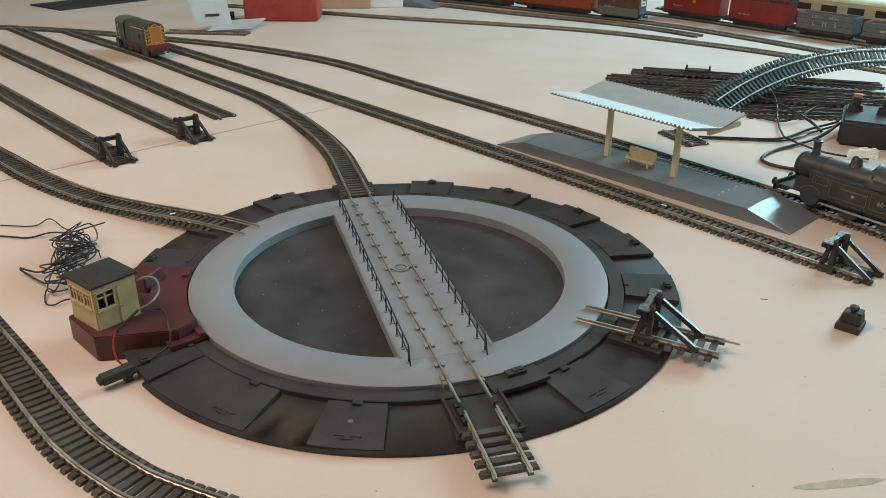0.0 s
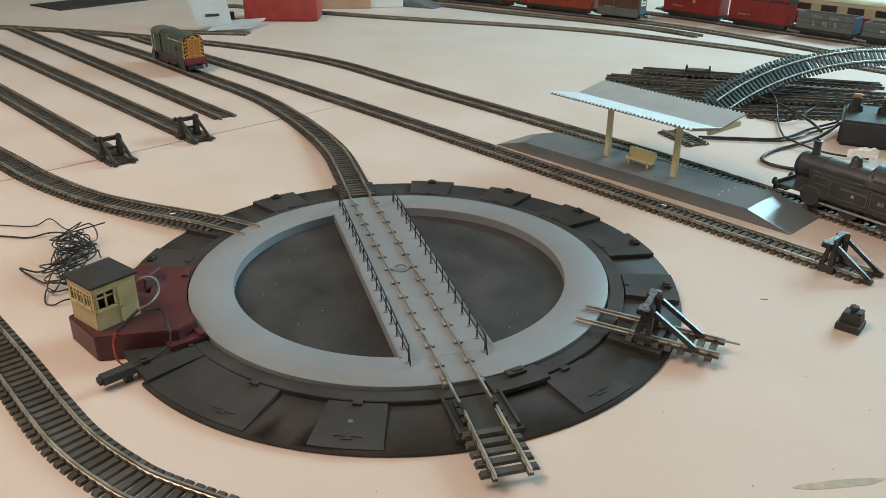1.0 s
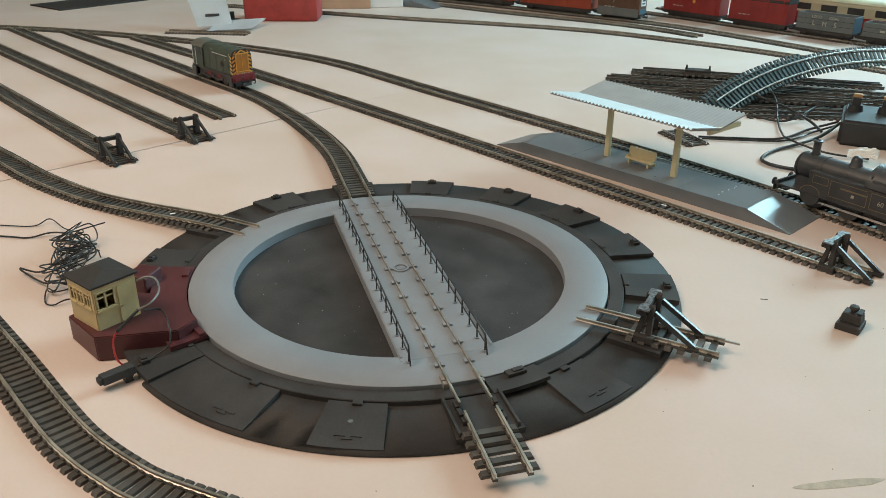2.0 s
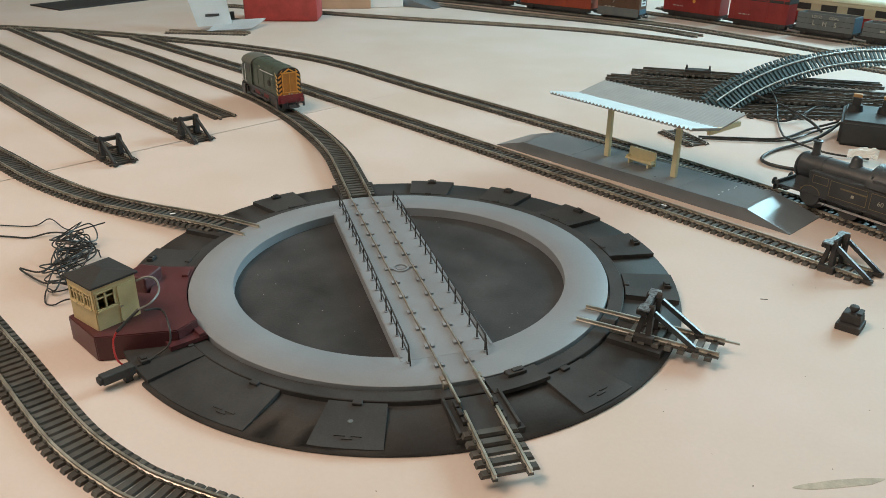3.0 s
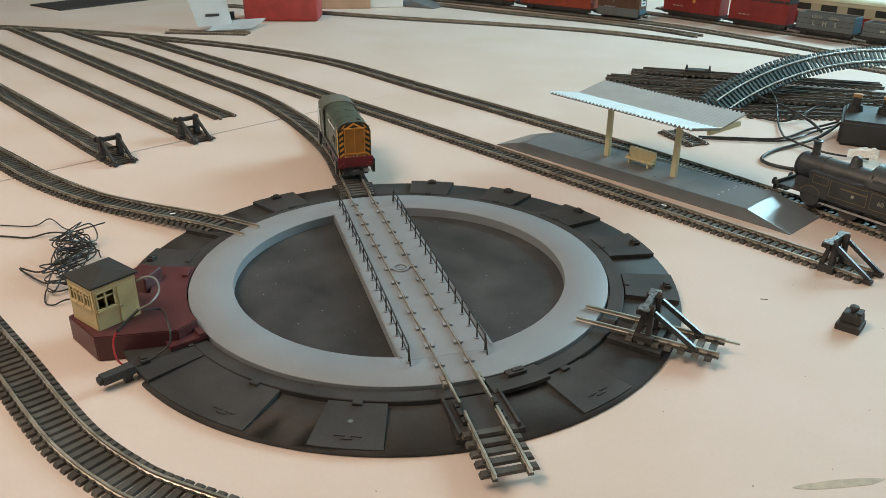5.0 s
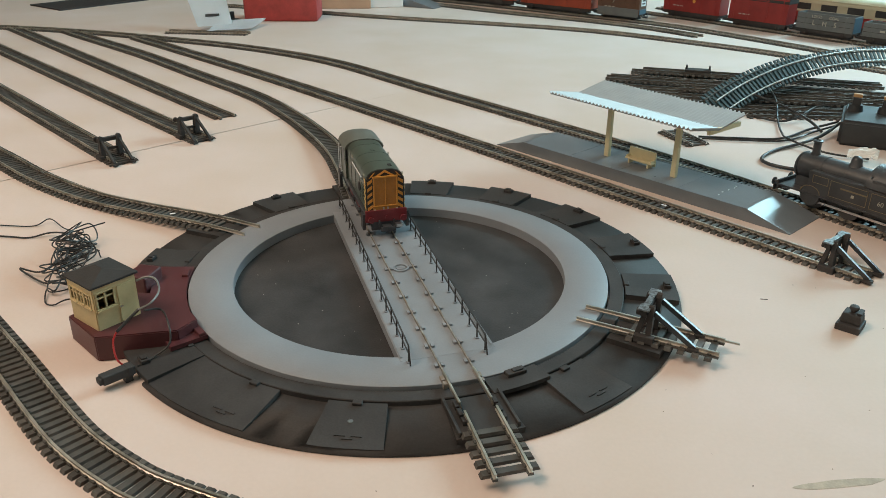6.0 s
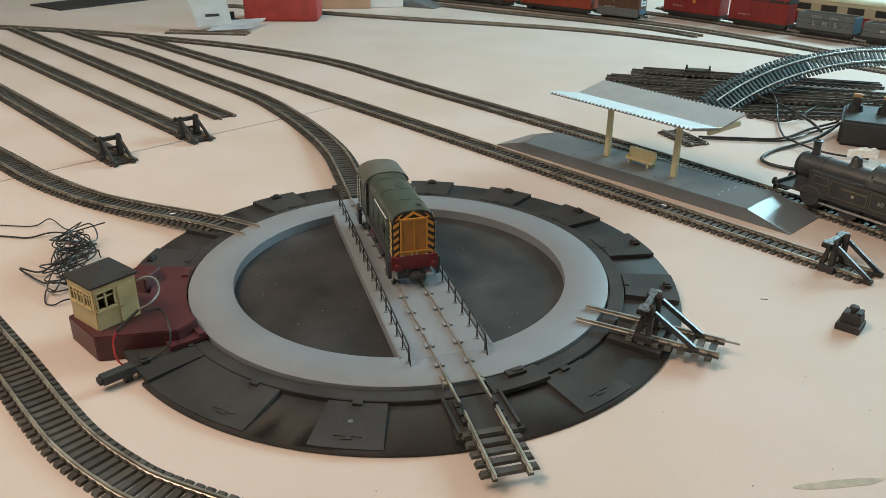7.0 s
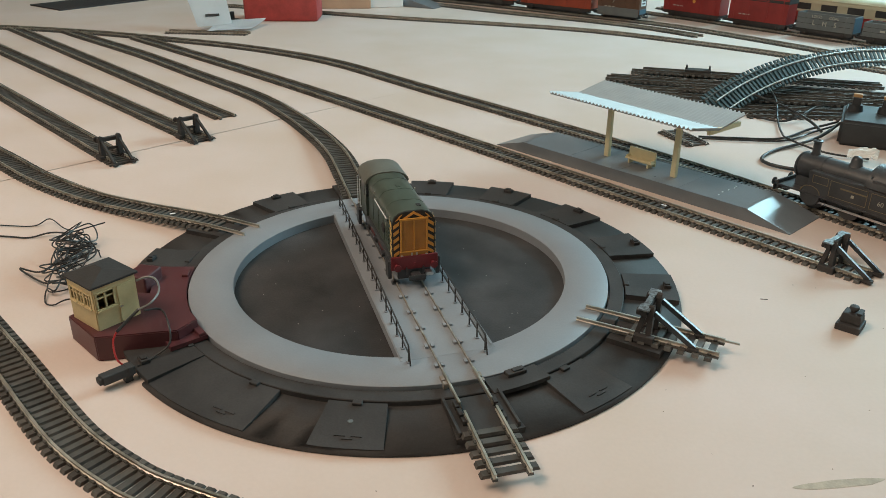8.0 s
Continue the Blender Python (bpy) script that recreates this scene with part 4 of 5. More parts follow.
# a tangle of thin wire heaped behind the hut
def tangle():
    rng = random.Random(7)
    pts = [(-0.420, 0.570, 0.001), (-0.340, 0.562, 0.001), (-0.3137, 0.561, 0.001), (-0.304, 0.568, 0.004), (-0.282, 0.545, 0.006)]
    for i in range(44):
        a = i * 2.3 + rng.uniform(-0.6, 0.6)
        k = i / 44
        r = 0.006 + 0.012 * rng.random()
        pts.append((-0.265 + 0.022 * k + r * math.cos(a), 0.522 - 0.068 * k + r * 1.25 * math.sin(a), 0.002 + 0.018 * rng.random()))
    pts += [(-0.255, 0.455, 0.003), (-0.2502, 0.4406, 0.001), (-0.2432, 0.437, 0.001), (-0.2357, 0.4408, 0.003), (-0.214, 0.446, 0.004)]
    wire("wire_tangle", pts, 0.0005, CABLE, "tangled heap of thin black wire on the board", step=0.002)
    pts = [(-0.420, 0.550, 0.001), (-0.330, 0.5416, 0.001), (-0.3075, 0.539, 0.001), (-0.2927, 0.544, 0.003), (-0.270, 0.530, 0.008), (-0.257, 0.5285, 0.002), (-0.252, 0.5265, 0.002), (-0.262, 0.510, 0.006), (-0.268, 0.478, 0.004), (-0.2857, 0.482, 0.004), (-0.2621, 0.4637, 0.003), (-0.2519, 0.4619, 0.004), (-0.232, 0.452, 0.006), (-0.214, 0.450, 0.006)]
    wire("loose_wire", pts, 0.0007, CABLE, "loose thin black wire trailing over the board", step=0.002)
    for k in range(3):
        pts = []
        for i in range(14):
            a = i * 1.9 + k
            pts.append((-0.262 + 0.011 * k + 0.012 * math.cos(a) + rng.uniform(-0.004, 0.004), 0.520 - 0.030 * k + 0.017 * math.sin(a * 0.8 + k) + rng.uniform(-0.004, 0.004), 0.002 + 0.016 * rng.random()))
        wire("wire_coil", pts, 0.0005, CABLE, "loop of thin black wire in a heap", step=0.002)


tangle()


def connector():
    c = tagged(empty("plug_connector", pose(-0.1712, 0.3532, 0.0030, 0, 0, 45)), "black plug connector lying beside the surround plate", "connector")
    part("body", box(bmesh.new(), 0, 0, 0.0010, 0.0175, 0.0060, 0.0050, 0.0005), CASE, c)
    part("nose", box(bmesh.new(), -0.0092, 0, 0.0016, 0.0026, 0.0046, 0.0036, 0.0004), CASE, c)
    part("collar", box(bmesh.new(), 0.0060, 0, 0.0006, 0.0028, 0.0066, 0.0056, 0.0004), CASE, c)
    part("rest_lug", box(bmesh.new(), 0.005, 0, -0.0030, 0.004, 0.004, 0.0042), CASE, c)
    wire("red_wire", [(-0.1690, 0.3600, 0.006), (-0.1738, 0.3609, 0.011), (-0.1766, 0.3666, 0.018), (-0.1754, 0.3699, 0.022)], 0.00055, WIRE_RED, "thin red wire looping up from the plug", step=0.002)
    wire("black_wire", [(-0.1754, 0.3699, 0.022), (-0.1706, 0.3770, 0.026), (-0.1660, 0.3806, 0.030)], 0.0009, CABLE, "short black sleeved wire end", step=0.002)
    wire("grey_wire", [(-0.1660, 0.3806, 0.030), (-0.1596, 0.3830, 0.033), (-0.1590, 0.3949, 0.034), (-0.1636, 0.4048, 0.036), (-0.1699, 0.4082, 0.036), (-0.1760, 0.4070, 0.034)], 0.0006, WIRE_GREY, "thin grey wire looped over the housing", step=0.002)
    wire("plug_lead", [(-0.1634, 0.3615, 0.006), (-0.1567, 0.3701, 0.007), (-0.1498, 0.3750, 0.012), (-0.1513, 0.3815, 0.020), (-0.1588, 0.3932, 0.023), (-0.1640, 0.3830, 0.028)], 0.0006, CABLE, "thin dark lead from plug to housing", step=0.002)


connector()


# ---- the black tank engine behind the platform (x forward, z from the rail top) ----
def letters(text, size, m, mat, parent, name="lettering"):
    cu = bpy.data.curves.new(name, "FONT")
    cu.body, cu.size, cu.align_x, cu.align_y, cu.extrude = text, size, "CENTER", "CENTER", 0.0001
    tmp = new(name, cu)
    me = bpy.data.meshes.new_from_object(tmp.evaluated_get(bpy.context.evaluated_depsgraph_get()))
    bpy.data.objects.remove(tmp)
    bpy.data.curves.remove(cu)
    me.materials.clear()
    me.materials.append(mat)
    ob = new(name, me)
    ob.parent = parent
    ob.matrix_basis = m
    return ob


def lined_panel(parent, x, y, z, w, h, s):
    """A thin lining frame on a side sheet."""
    for zz in (z, z + h):
        part("lining", box(bmesh.new(), x, y, zz, w, 0.0003, 0.00035), GOLD, parent)
    for xx in (x - w / 2, x + w / 2):
        part("lining", box(bmesh.new(), xx, y, z, 0.00035, 0.0003, h + 0.0003), GOLD, parent)


def tank_engine():
    a, b = Vector((0.291, 0.6295, 0)), Vector((0.375, 0.508, 0))
    d = (a - b).normalized()
    ang = math.degrees(math.atan2(d.y, d.x))
    origin = Vector((0.2875, 0.6345, 0)) - d * 0.074
    e = tagged(empty("tank_engine", Matrix.Translation((origin.x, origin.y, 0.0043)) @ pose(0, 0, 0, 0, 0, ang)), "lined black steam tank engine standing behind the platform", "model locomotive")
    part("running_plate", box(bmesh.new(), 0, 0, 0.0125, 0.140, 0.0330, 0.0014, 0.0003), LOCOBLACK, e)
    bm = bmesh.new()
    rod(bm, (-0.012, 0, 0.0305), (0.060, 0, 0.0305), 0.0105, 32)
    boiler = part("boiler", bm, LOCOBLACK, e, "satin black boiler", smooth=40)
    for x in (0.040, 0.020, 0.0):
        bm = bmesh.new()
        rod(bm, (x, 0, 0.0305), (x + 0.0012, 0, 0.0305), 0.0108, 32)
        part("boiler_band", bm, LOCOBLACK, boiler)
    bm = bmesh.new()
    rod(bm, (0.060, 0, 0.0300), (0.0625, 0, 0.0300), 0.0112, 32, 0.0100)
    sb = part("smokebox_door", bm, LOCOBLACK, e, smooth=30)
    part("door_handle", bar(bmesh.new(), (0.0632, -0.002, 0.030), (0.0632, 0.002, 0.030), 0.0006, 0.0006), STEEL, sb)
    part("saddle", box(bmesh.new(), 0.054, 0, 0.0135, 0.014, 0.014, 0.010), LOCOBLACK, e)
    bm = bmesh.new()
    lathe(bm, [(0.0018, 0), (0.0042, 0), (0.0031, 0.0030), (0.0030, 0.0105), (0.0038, 0.0110), (0.0038, 0.0122), (0.0022, 0.0126), (0.0018, 0.0126)], 24, Matrix.Translation((0.052, 0, 0.0400)))
    part("chimney", bm, LOCOBLACK, e, smooth=40)
    bm = bmesh.new()
    lathe(bm, [(0.0002, 0), (0.0056, 0), (0.0044, 0.0020), (0.0040, 0.0058), (0.0026, 0.0078), (0.0002, 0.0084)], 24, Matrix.Translation((0.018, 0, 0.0400)))
    part("dome", bm, LOCOBLACK, e, smooth=50)
    for s in (-1, 1):
        tank = part("side_tank", box(bmesh.new(), 0.018, s * 0.0130, 0.0139, 0.054, 0.0060, 0.0185, 0.0006), LOCOBLACK, e, "black side tank with gold lining")
        lined_panel(tank, 0.011, s * 0.0162, 0.0165, 0.030, 0.0125, s)
        lined_panel(tank, 0.0345, s * 0.0162, 0.0235, 0.013, 0.0060, s)
        part("name_bar", box(bmesh.new(), 0.007, s * 0.0162, 0.0246, 0.021, 0.0003, 0.0011), GOLD, tank, "small gold name bar")
        part("crest", box(bmesh.new(), 0.007, s * 0.0162, 0.0205, 0.0022, 0.0003, 0.0022), INK, tank)
        bm = bmesh.new()
        for i in range(10):
            t0, t1 = math.pi * i / 10, math.pi * (i + 1) / 10
            bar(bm, (0.0415 + 0.0085 * math.cos(t0), s * 0.0158, 0.0140 + 0.0062 * math.sin(t0)), (0.0415 + 0.0085 * math.cos(t1), s * 0.0158, 0.0140 + 0.0062 * math.sin(t1)), 0.0006, 0.0006)
        part("splasher", bm, GOLD, e, "thin lined wheel splasher edge")
        bm = bmesh.new()
        rod(bm, (0.0415, s * 0.0100, 0.0120), (0.0415, s * 0.0155, 0.0120), 0.0082, 28)
        part("splasher_box", bm, LOCOBLACK, e)
        cabside = part("cab_side", box(bmesh.new(), -0.022, s * 0.0158, 0.0139, 0.034, 0.0012, 0.0250, 0.0003), LOCOBLACK, e)
        lined_panel(cabside, -0.0205, s * 0.0166, 0.0165, 0.027, 0.0125, s)
        letters("60", 0.0050, pose(-0.0150, s * 0.01665, 0.0225, 90, 0, 0 if s < 0 else 180), INK, cabside)
        part("bunker", box(bmesh.new(), -0.060, s * 0.0130, 0.0139, 0.018, 0.0060, 0.0190, 0.0005), LOCOBLACK, e)
        part("coupling_rod", box(bmesh.new(), 0.010, s * 0.0118, 0.0062, 0.062, 0.0008, 0.0018, 0.0002), STEEL, e, "dull steel coupling rod")
        for x, r in ((0.0415, 0.0100), (0.011, 0.0100), (-0.020, 0.0100), (-0.053, 0.0072)):
            bm = bmesh.new()
            rod(bm, (x, s * 0.0075, r), (x, s * 0.0100, r), r, 26)
            part("wheel", bm, LOCOBLACK, e)
        for dd in (-1, 1):
            bm = bmesh.new()
            rod(bm, (dd * 0.0705, s * 0.0112, 0.0130), (dd * 0.0760, s * 0.0112, 0.0130), 0.0016, 12)
            rod(bm, (dd * 0.0760, s * 0.0112, 0.0130), (dd * 0.0770, s * 0.0112, 0.0130), 0.0032, 18)
            part("buffer", bm, LOCOBLACK, e)
    rs = [(math.sin(t) * 0.0178, 0.0305 + 0.0165 * math.cos(t)) for t in [math.pi * (i / 12 - 0.5) * 0.92 for i in range(13)]]
    ri = [(y * 0.94, z - 0.0010) for y, z in rs[::-1]]
    bm = bmesh.new()
    extrude_x(bm, rs + ri, -0.041, -0.0005)
    part("cab_roof", bm, LOCOBLACK, e, "rounded black cab roof", smooth=30)
    part("cab_front", box(bmesh.new(), -0.0035, 0, 0.0139, 0.0012, 0.0305, 0.0270), LOCOBLACK, e)
    part("cab_back", box(bmesh.new(), -0.0395, 0, 0.0139, 0.0012, 0.0305, 0.0270), LOCOBLACK, e)
    for dd in (-1, 1):
        part("buffer_beam", box(bmesh.new(), dd * 0.0700, 0, 0.0090, 0.0014, 0.0330, 0.0080, 0.0002), BLACK, e)
        bm = bmesh.new()
        box(bm, dd * 0.0745, 0, 0.0045, 0.010, 0.005, 0.0012)
        box(bm, dd * 0.0800, 0, 0.0030, 0.0012, 0.011, 0.0050, 0.0003)
        part("coupling", bm, BLACK, e, "black tension-lock coupling")
    part("coupling_bar", box(bmesh.new(), 0.0725, 0, 0.0088, 0.0030, 0.0060, 0.0014), REDP, e, "small red coupling mount")
    part("chassis", box(bmesh.new(), -0.005, 0, 0.0030, 0.118, 0.0110, 0.0100), LOCOBLACK, e)


tank_engine()


# ---- controller, cables and clutter beside the tank engine ----
def controller():
    c = tagged(empty("train_controller", pose(0.492, 0.778, 0, 0, 0, -27)), "black twin train controller with yellow-topped knobs", "controller")
    bm = bmesh.new()
    w, dp, h0, h1 = 0.170, 0.066, 0.026, 0.029
    vs = [bm.verts.new(v) for v in ((-w / 2, -dp / 2, 0), (w / 2, -dp / 2, 0), (w / 2, dp / 2, 0), (-w / 2, dp / 2, 0), (-w / 2, -dp / 2, h0), (w / 2, -dp / 2, h0), (w / 2, dp / 2, h1), (-w / 2, dp / 2, h1))]
    for q in ((3, 2, 1, 0), (4, 5, 6, 7), (0, 1, 5, 4), (1, 2, 6, 5), (2, 3, 7, 6), (3, 0, 4, 7)):
        bm.faces.new([vs[i] for i in q])
    bmesh.ops.bevel(bm, geom=list(bm.edges), offset=0.003, segments=3, affect="EDGES")
    part("case", bm, CASE, c, "black moulded case", smooth=40)
    for x in (-0.074, -0.046, 0.030):
        bm = bmesh.new()
        rod(bm, (x, 0.008, 0.025), (x, 0.008, 0.034), 0.0080, 24, 0.0065)
        k = part("knob", bm, CASE, c)
        part("knob_grip", box(bmesh.new(), x, 0.0080, 0.033, 0.0080, 0.0110, 0.0090, 0.0006), CASE, k)
        part("knob_cap", box(bmesh.new(), x, 0.0080, 0.0418, 0.0085, 0.0060, 0.0035, 0.0005), TAN, k, "tan knob cap")


controller()


def cables():
    C = "thick black cable snaking across the board"
    wire("mains_cable", [(0.266, 0.806, 0.002), (0.300, 0.802, 0.002), (0.349, 0.801, 0.002), (0.392, 0.832, 0.003), (0.425, 0.838, 0.010)], 0.0013, CABLE, C, "cable")
    wire("mains_cable", [(0.268, 0.800, 0.002), (0.305, 0.795, 0.002), (0.352, 0.794, 0.002), (0.395, 0.824, 0.003), (0.425, 0.830, 0.010)], 0.0011, CABLE, C, "cable")
    wire("mains_cable", [(0.420, 0.825, 0.012), (0.392, 0.800, 0.006), (0.365, 0.783, 0.003), (0.330, 0.762, 0.002), (0.308, 0.738, 0.002), (0.306, 0.722, 0.002), (0.318, 0.708, 0.002), (0.345, 0.695, 0.002)], 0.0017, CABLE, C, "cable")
    wire("mains_cable", [(0.405, 1.000, 0.014), (0.392, 0.930, 0.010), (0.372, 0.868, 0.003), (0.358, 0.820, 0.003), (0.352, 0.785, 0.006), (0.375, 0.752, 0.003), (0.410, 0.735, 0.002)], 0.0011, CABLE, C, "cable")
    wire("mains_cable", [(0.330, 0.915, 0.004), (0.354, 0.886, 0.002), (0.376, 0.864, 0.003), (0.400, 0.872, 0.008), (0.425, 0.888, 0.014), (0.460, 0.880, 0.020)], 0.0013, CABLE, C, "cable")
    wire("mains_cable", [(0.365, 0.930, 0.016), (0.383, 0.892, 0.014), (0.398, 0.850, 0.008), (0.402, 0.824, 0.003)], 0.0016, CABLE, "stiff black cable end with bright ferrule", "cable")
    wire("white_wire", [(0.470, 0.815, 0.034), (0.452, 0.778, 0.031), (0.4375, 0.748, 0.026), (0.4330, 0.741, 0.012), (0.4300, 0.738, 0.001)], 0.0008, WIRE_GREY, "thin pale wire hanging over the controller")


cables()


def tissue():
    rng = random.Random(3)
    bm = bmesh.new()
    bmesh.ops.create_grid(bm, x_segments=14, y_segments=12, size=0.5)
    for v in bm.verts:
        x, y = v.co.x, v.co.y
        v.co = Vector((x * 0.026, y * 0.014, 0.006 + 0.006 * noise.noise(Vector((x * 3, y * 3, 2))) + 0.003 * noise.noise(Vector((x * 7, y * 7, 5))) + 0.008 * (x + 0.4)))
        v.co.z *= 0.6
        v.co.z = max(0.0008, v.co.z - 0.02 * max(0, math.hypot(x, y) - 0.35))
    ob = part("paper_tissue", bm, TISSUE)
    ob.matrix_basis = pose(0.396, 0.722, 0.010, 14, 0, -30)
    md = ob.modifiers.new("thickness", "SOLIDIFY")
    md.thickness = 0.0012
    tagged(ob, "crumpled white paper tissue behind the tank engine", "tissue")


tissue()


# ---- spare track: a heap of pieces with a bright curve leaning on it ----
def heap():
    # start of each piece, its length, heading and height
    rows = [((0.262, 1.118), 0.168, -15, 0.0), ((0.226, 1.086), 0.168, -17, 0.0), ((0.398, 1.034), 0.168, -17, 0.0), ((0.214, 1.046), 0.335, -15, 0.0),
            ((0.250, 1.004), 0.335, -14, 0.0), ((0.262, 0.966), 0.335, -12, 0.0), ((0.285, 0.930), 0.335, -9, 0.0), ((0.345, 0.896), 0.240, -3, 0.0),
            ((0.275, 1.108), 0.300, -16.5, 0.0045), ((0.215, 1.058), 0.335, -16, 0.0045), ((0.300, 1.004), 0.335, -14, 0.0045), ((0.330, 0.962), 0.300, -11, 0.0045),
            ((0.390, 1.044), 0.168, -17, 0.0090)]
    for (x0, y0), length, head, z in rows:
        pts = straight(x0, y0, x0 + length * math.cos(radians(head)), y0 + length * math.sin(radians(head)))
        for p in pts:
            p.z = z
        track(pts, "spare straight track piece in a heap", DARKRAIL, pitch=0.0080)
    # a plastic rail clip left on the heap
    c = tagged(empty("rerailer", pose(0.345, 1.0875, 0.0088, 0, 0, -16)), "small black plastic clip resting on spare track", "track clip")
    part("plate", box(bmesh.new(), 0, 0, 0, 0.034, 0.016, 0.0030, 0.0004), BLACK, c)
    for x in (-0.015, 0.015):
        part("prong", box(bmesh.new(), x, 0, 0.0025, 0.0022, 0.005, 0.0055), BLACK, c)
    # the bright curve, leaning with one end on the board
    R = 0.438
    pts = [Vector((R * math.sin(t), R * math.cos(t) - R, -0.0042)) for t in [0.86 * i / 60 for i in range(61)]]
    lean = Matrix(((0.764, -0.633, 0.127, 0.3234), (0.546, 0.529, -0.650, 0.9137), (0.344, 0.566, 0.750, 0.0075), (0, 0, 0, 1)))
    t = track(pts, "loose curved track with bright rails leaning on the heap", RAIL_BRIGHT, pitch=0.0058, sleeper=DAYLIT_SLEEPER_ME)
    t.matrix_basis = lean @ t.matrix_basis
    pts = [Vector((R * math.sin(t), R * math.cos(t) - R, -0.0042)) for t in [0.36 * i / 40 for i in range(41)]]
    t = track(pts, "loose curved track lying under the bright curve", DARKRAIL, pitch=0.0058, sleeper=DAYLIT_SLEEPER_ME)
    t.matrix_basis = lean @ Matrix.Translation((-0.004, 0.0110, -0.0085)) @ t.matrix_basis
    # what props it up: two more pieces stacked on edge beneath
    for (x0, y0), (x1, y1), z in (((0.600, 0.990), (0.768, 0.945), 0.0), ((0.602, 0.992), (0.770, 0.947), 0.0045), ((0.598, 0.988), (0.766, 0.943), 0.0090), ((0.600, 0.990), (0.768, 0.945), 0.0135), ((0.601, 0.991), (0.769, 0.946), 0.0180)):
        pts = straight(x0, y0, x1, y1)
        for p in pts:
            p.z = z
        track(pts, "spare straight track piece stacked on the heap", DARKRAIL, pitch=0.0080)
    # a short piece with a bright end under the canopy
    a = straight(0.2405, 0.8290, 0.2590, 0.7780)
    track(a, "short spare track piece with bright rails", RAIL_BRIGHT)


heap()


def lever():
    w = tagged(empty("point_lever", pose(0.2460, 0.4180, 0, 0, 0, -40) @ Matrix.Scale(0.86, 4)), "small black plastic point lever box on the board", "point lever")
    part("base", box(bmesh.new(), 0, 0, 0, 0.0160, 0.0175, 0.0050, 0.0005), BLACK, w)
    part("case", box(bmesh.new(), 0, 0.0015, 0.0050, 0.0140, 0.0130, 0.0070, 0.0010, taper=0.86), BLACK, w)
    bm = bmesh.new()
    rod(bm, (0, 0.001, 0.0115), (0, 0.001, 0.0140), 0.0018, 12)
    st = part("stem", bm, BLACK, w)
    bm = bmesh.new()
    lathe(bm, [(0.0002, 0.0160), (0.0026, 0.0162), (0.0034, 0.0178), (0.0028, 0.0194), (0.0002, 0.0200)], 18, pose(0, 0.001, -0.0026))
    part("knob", bm, BLACK, st, smooth=50)
    part("slot_bar", box(bmesh.new(), 0.0045, 0.0015, 0.0126, 0.0030, 0.0090, 0.0012, 0.0002), BLACK, w)


lever()


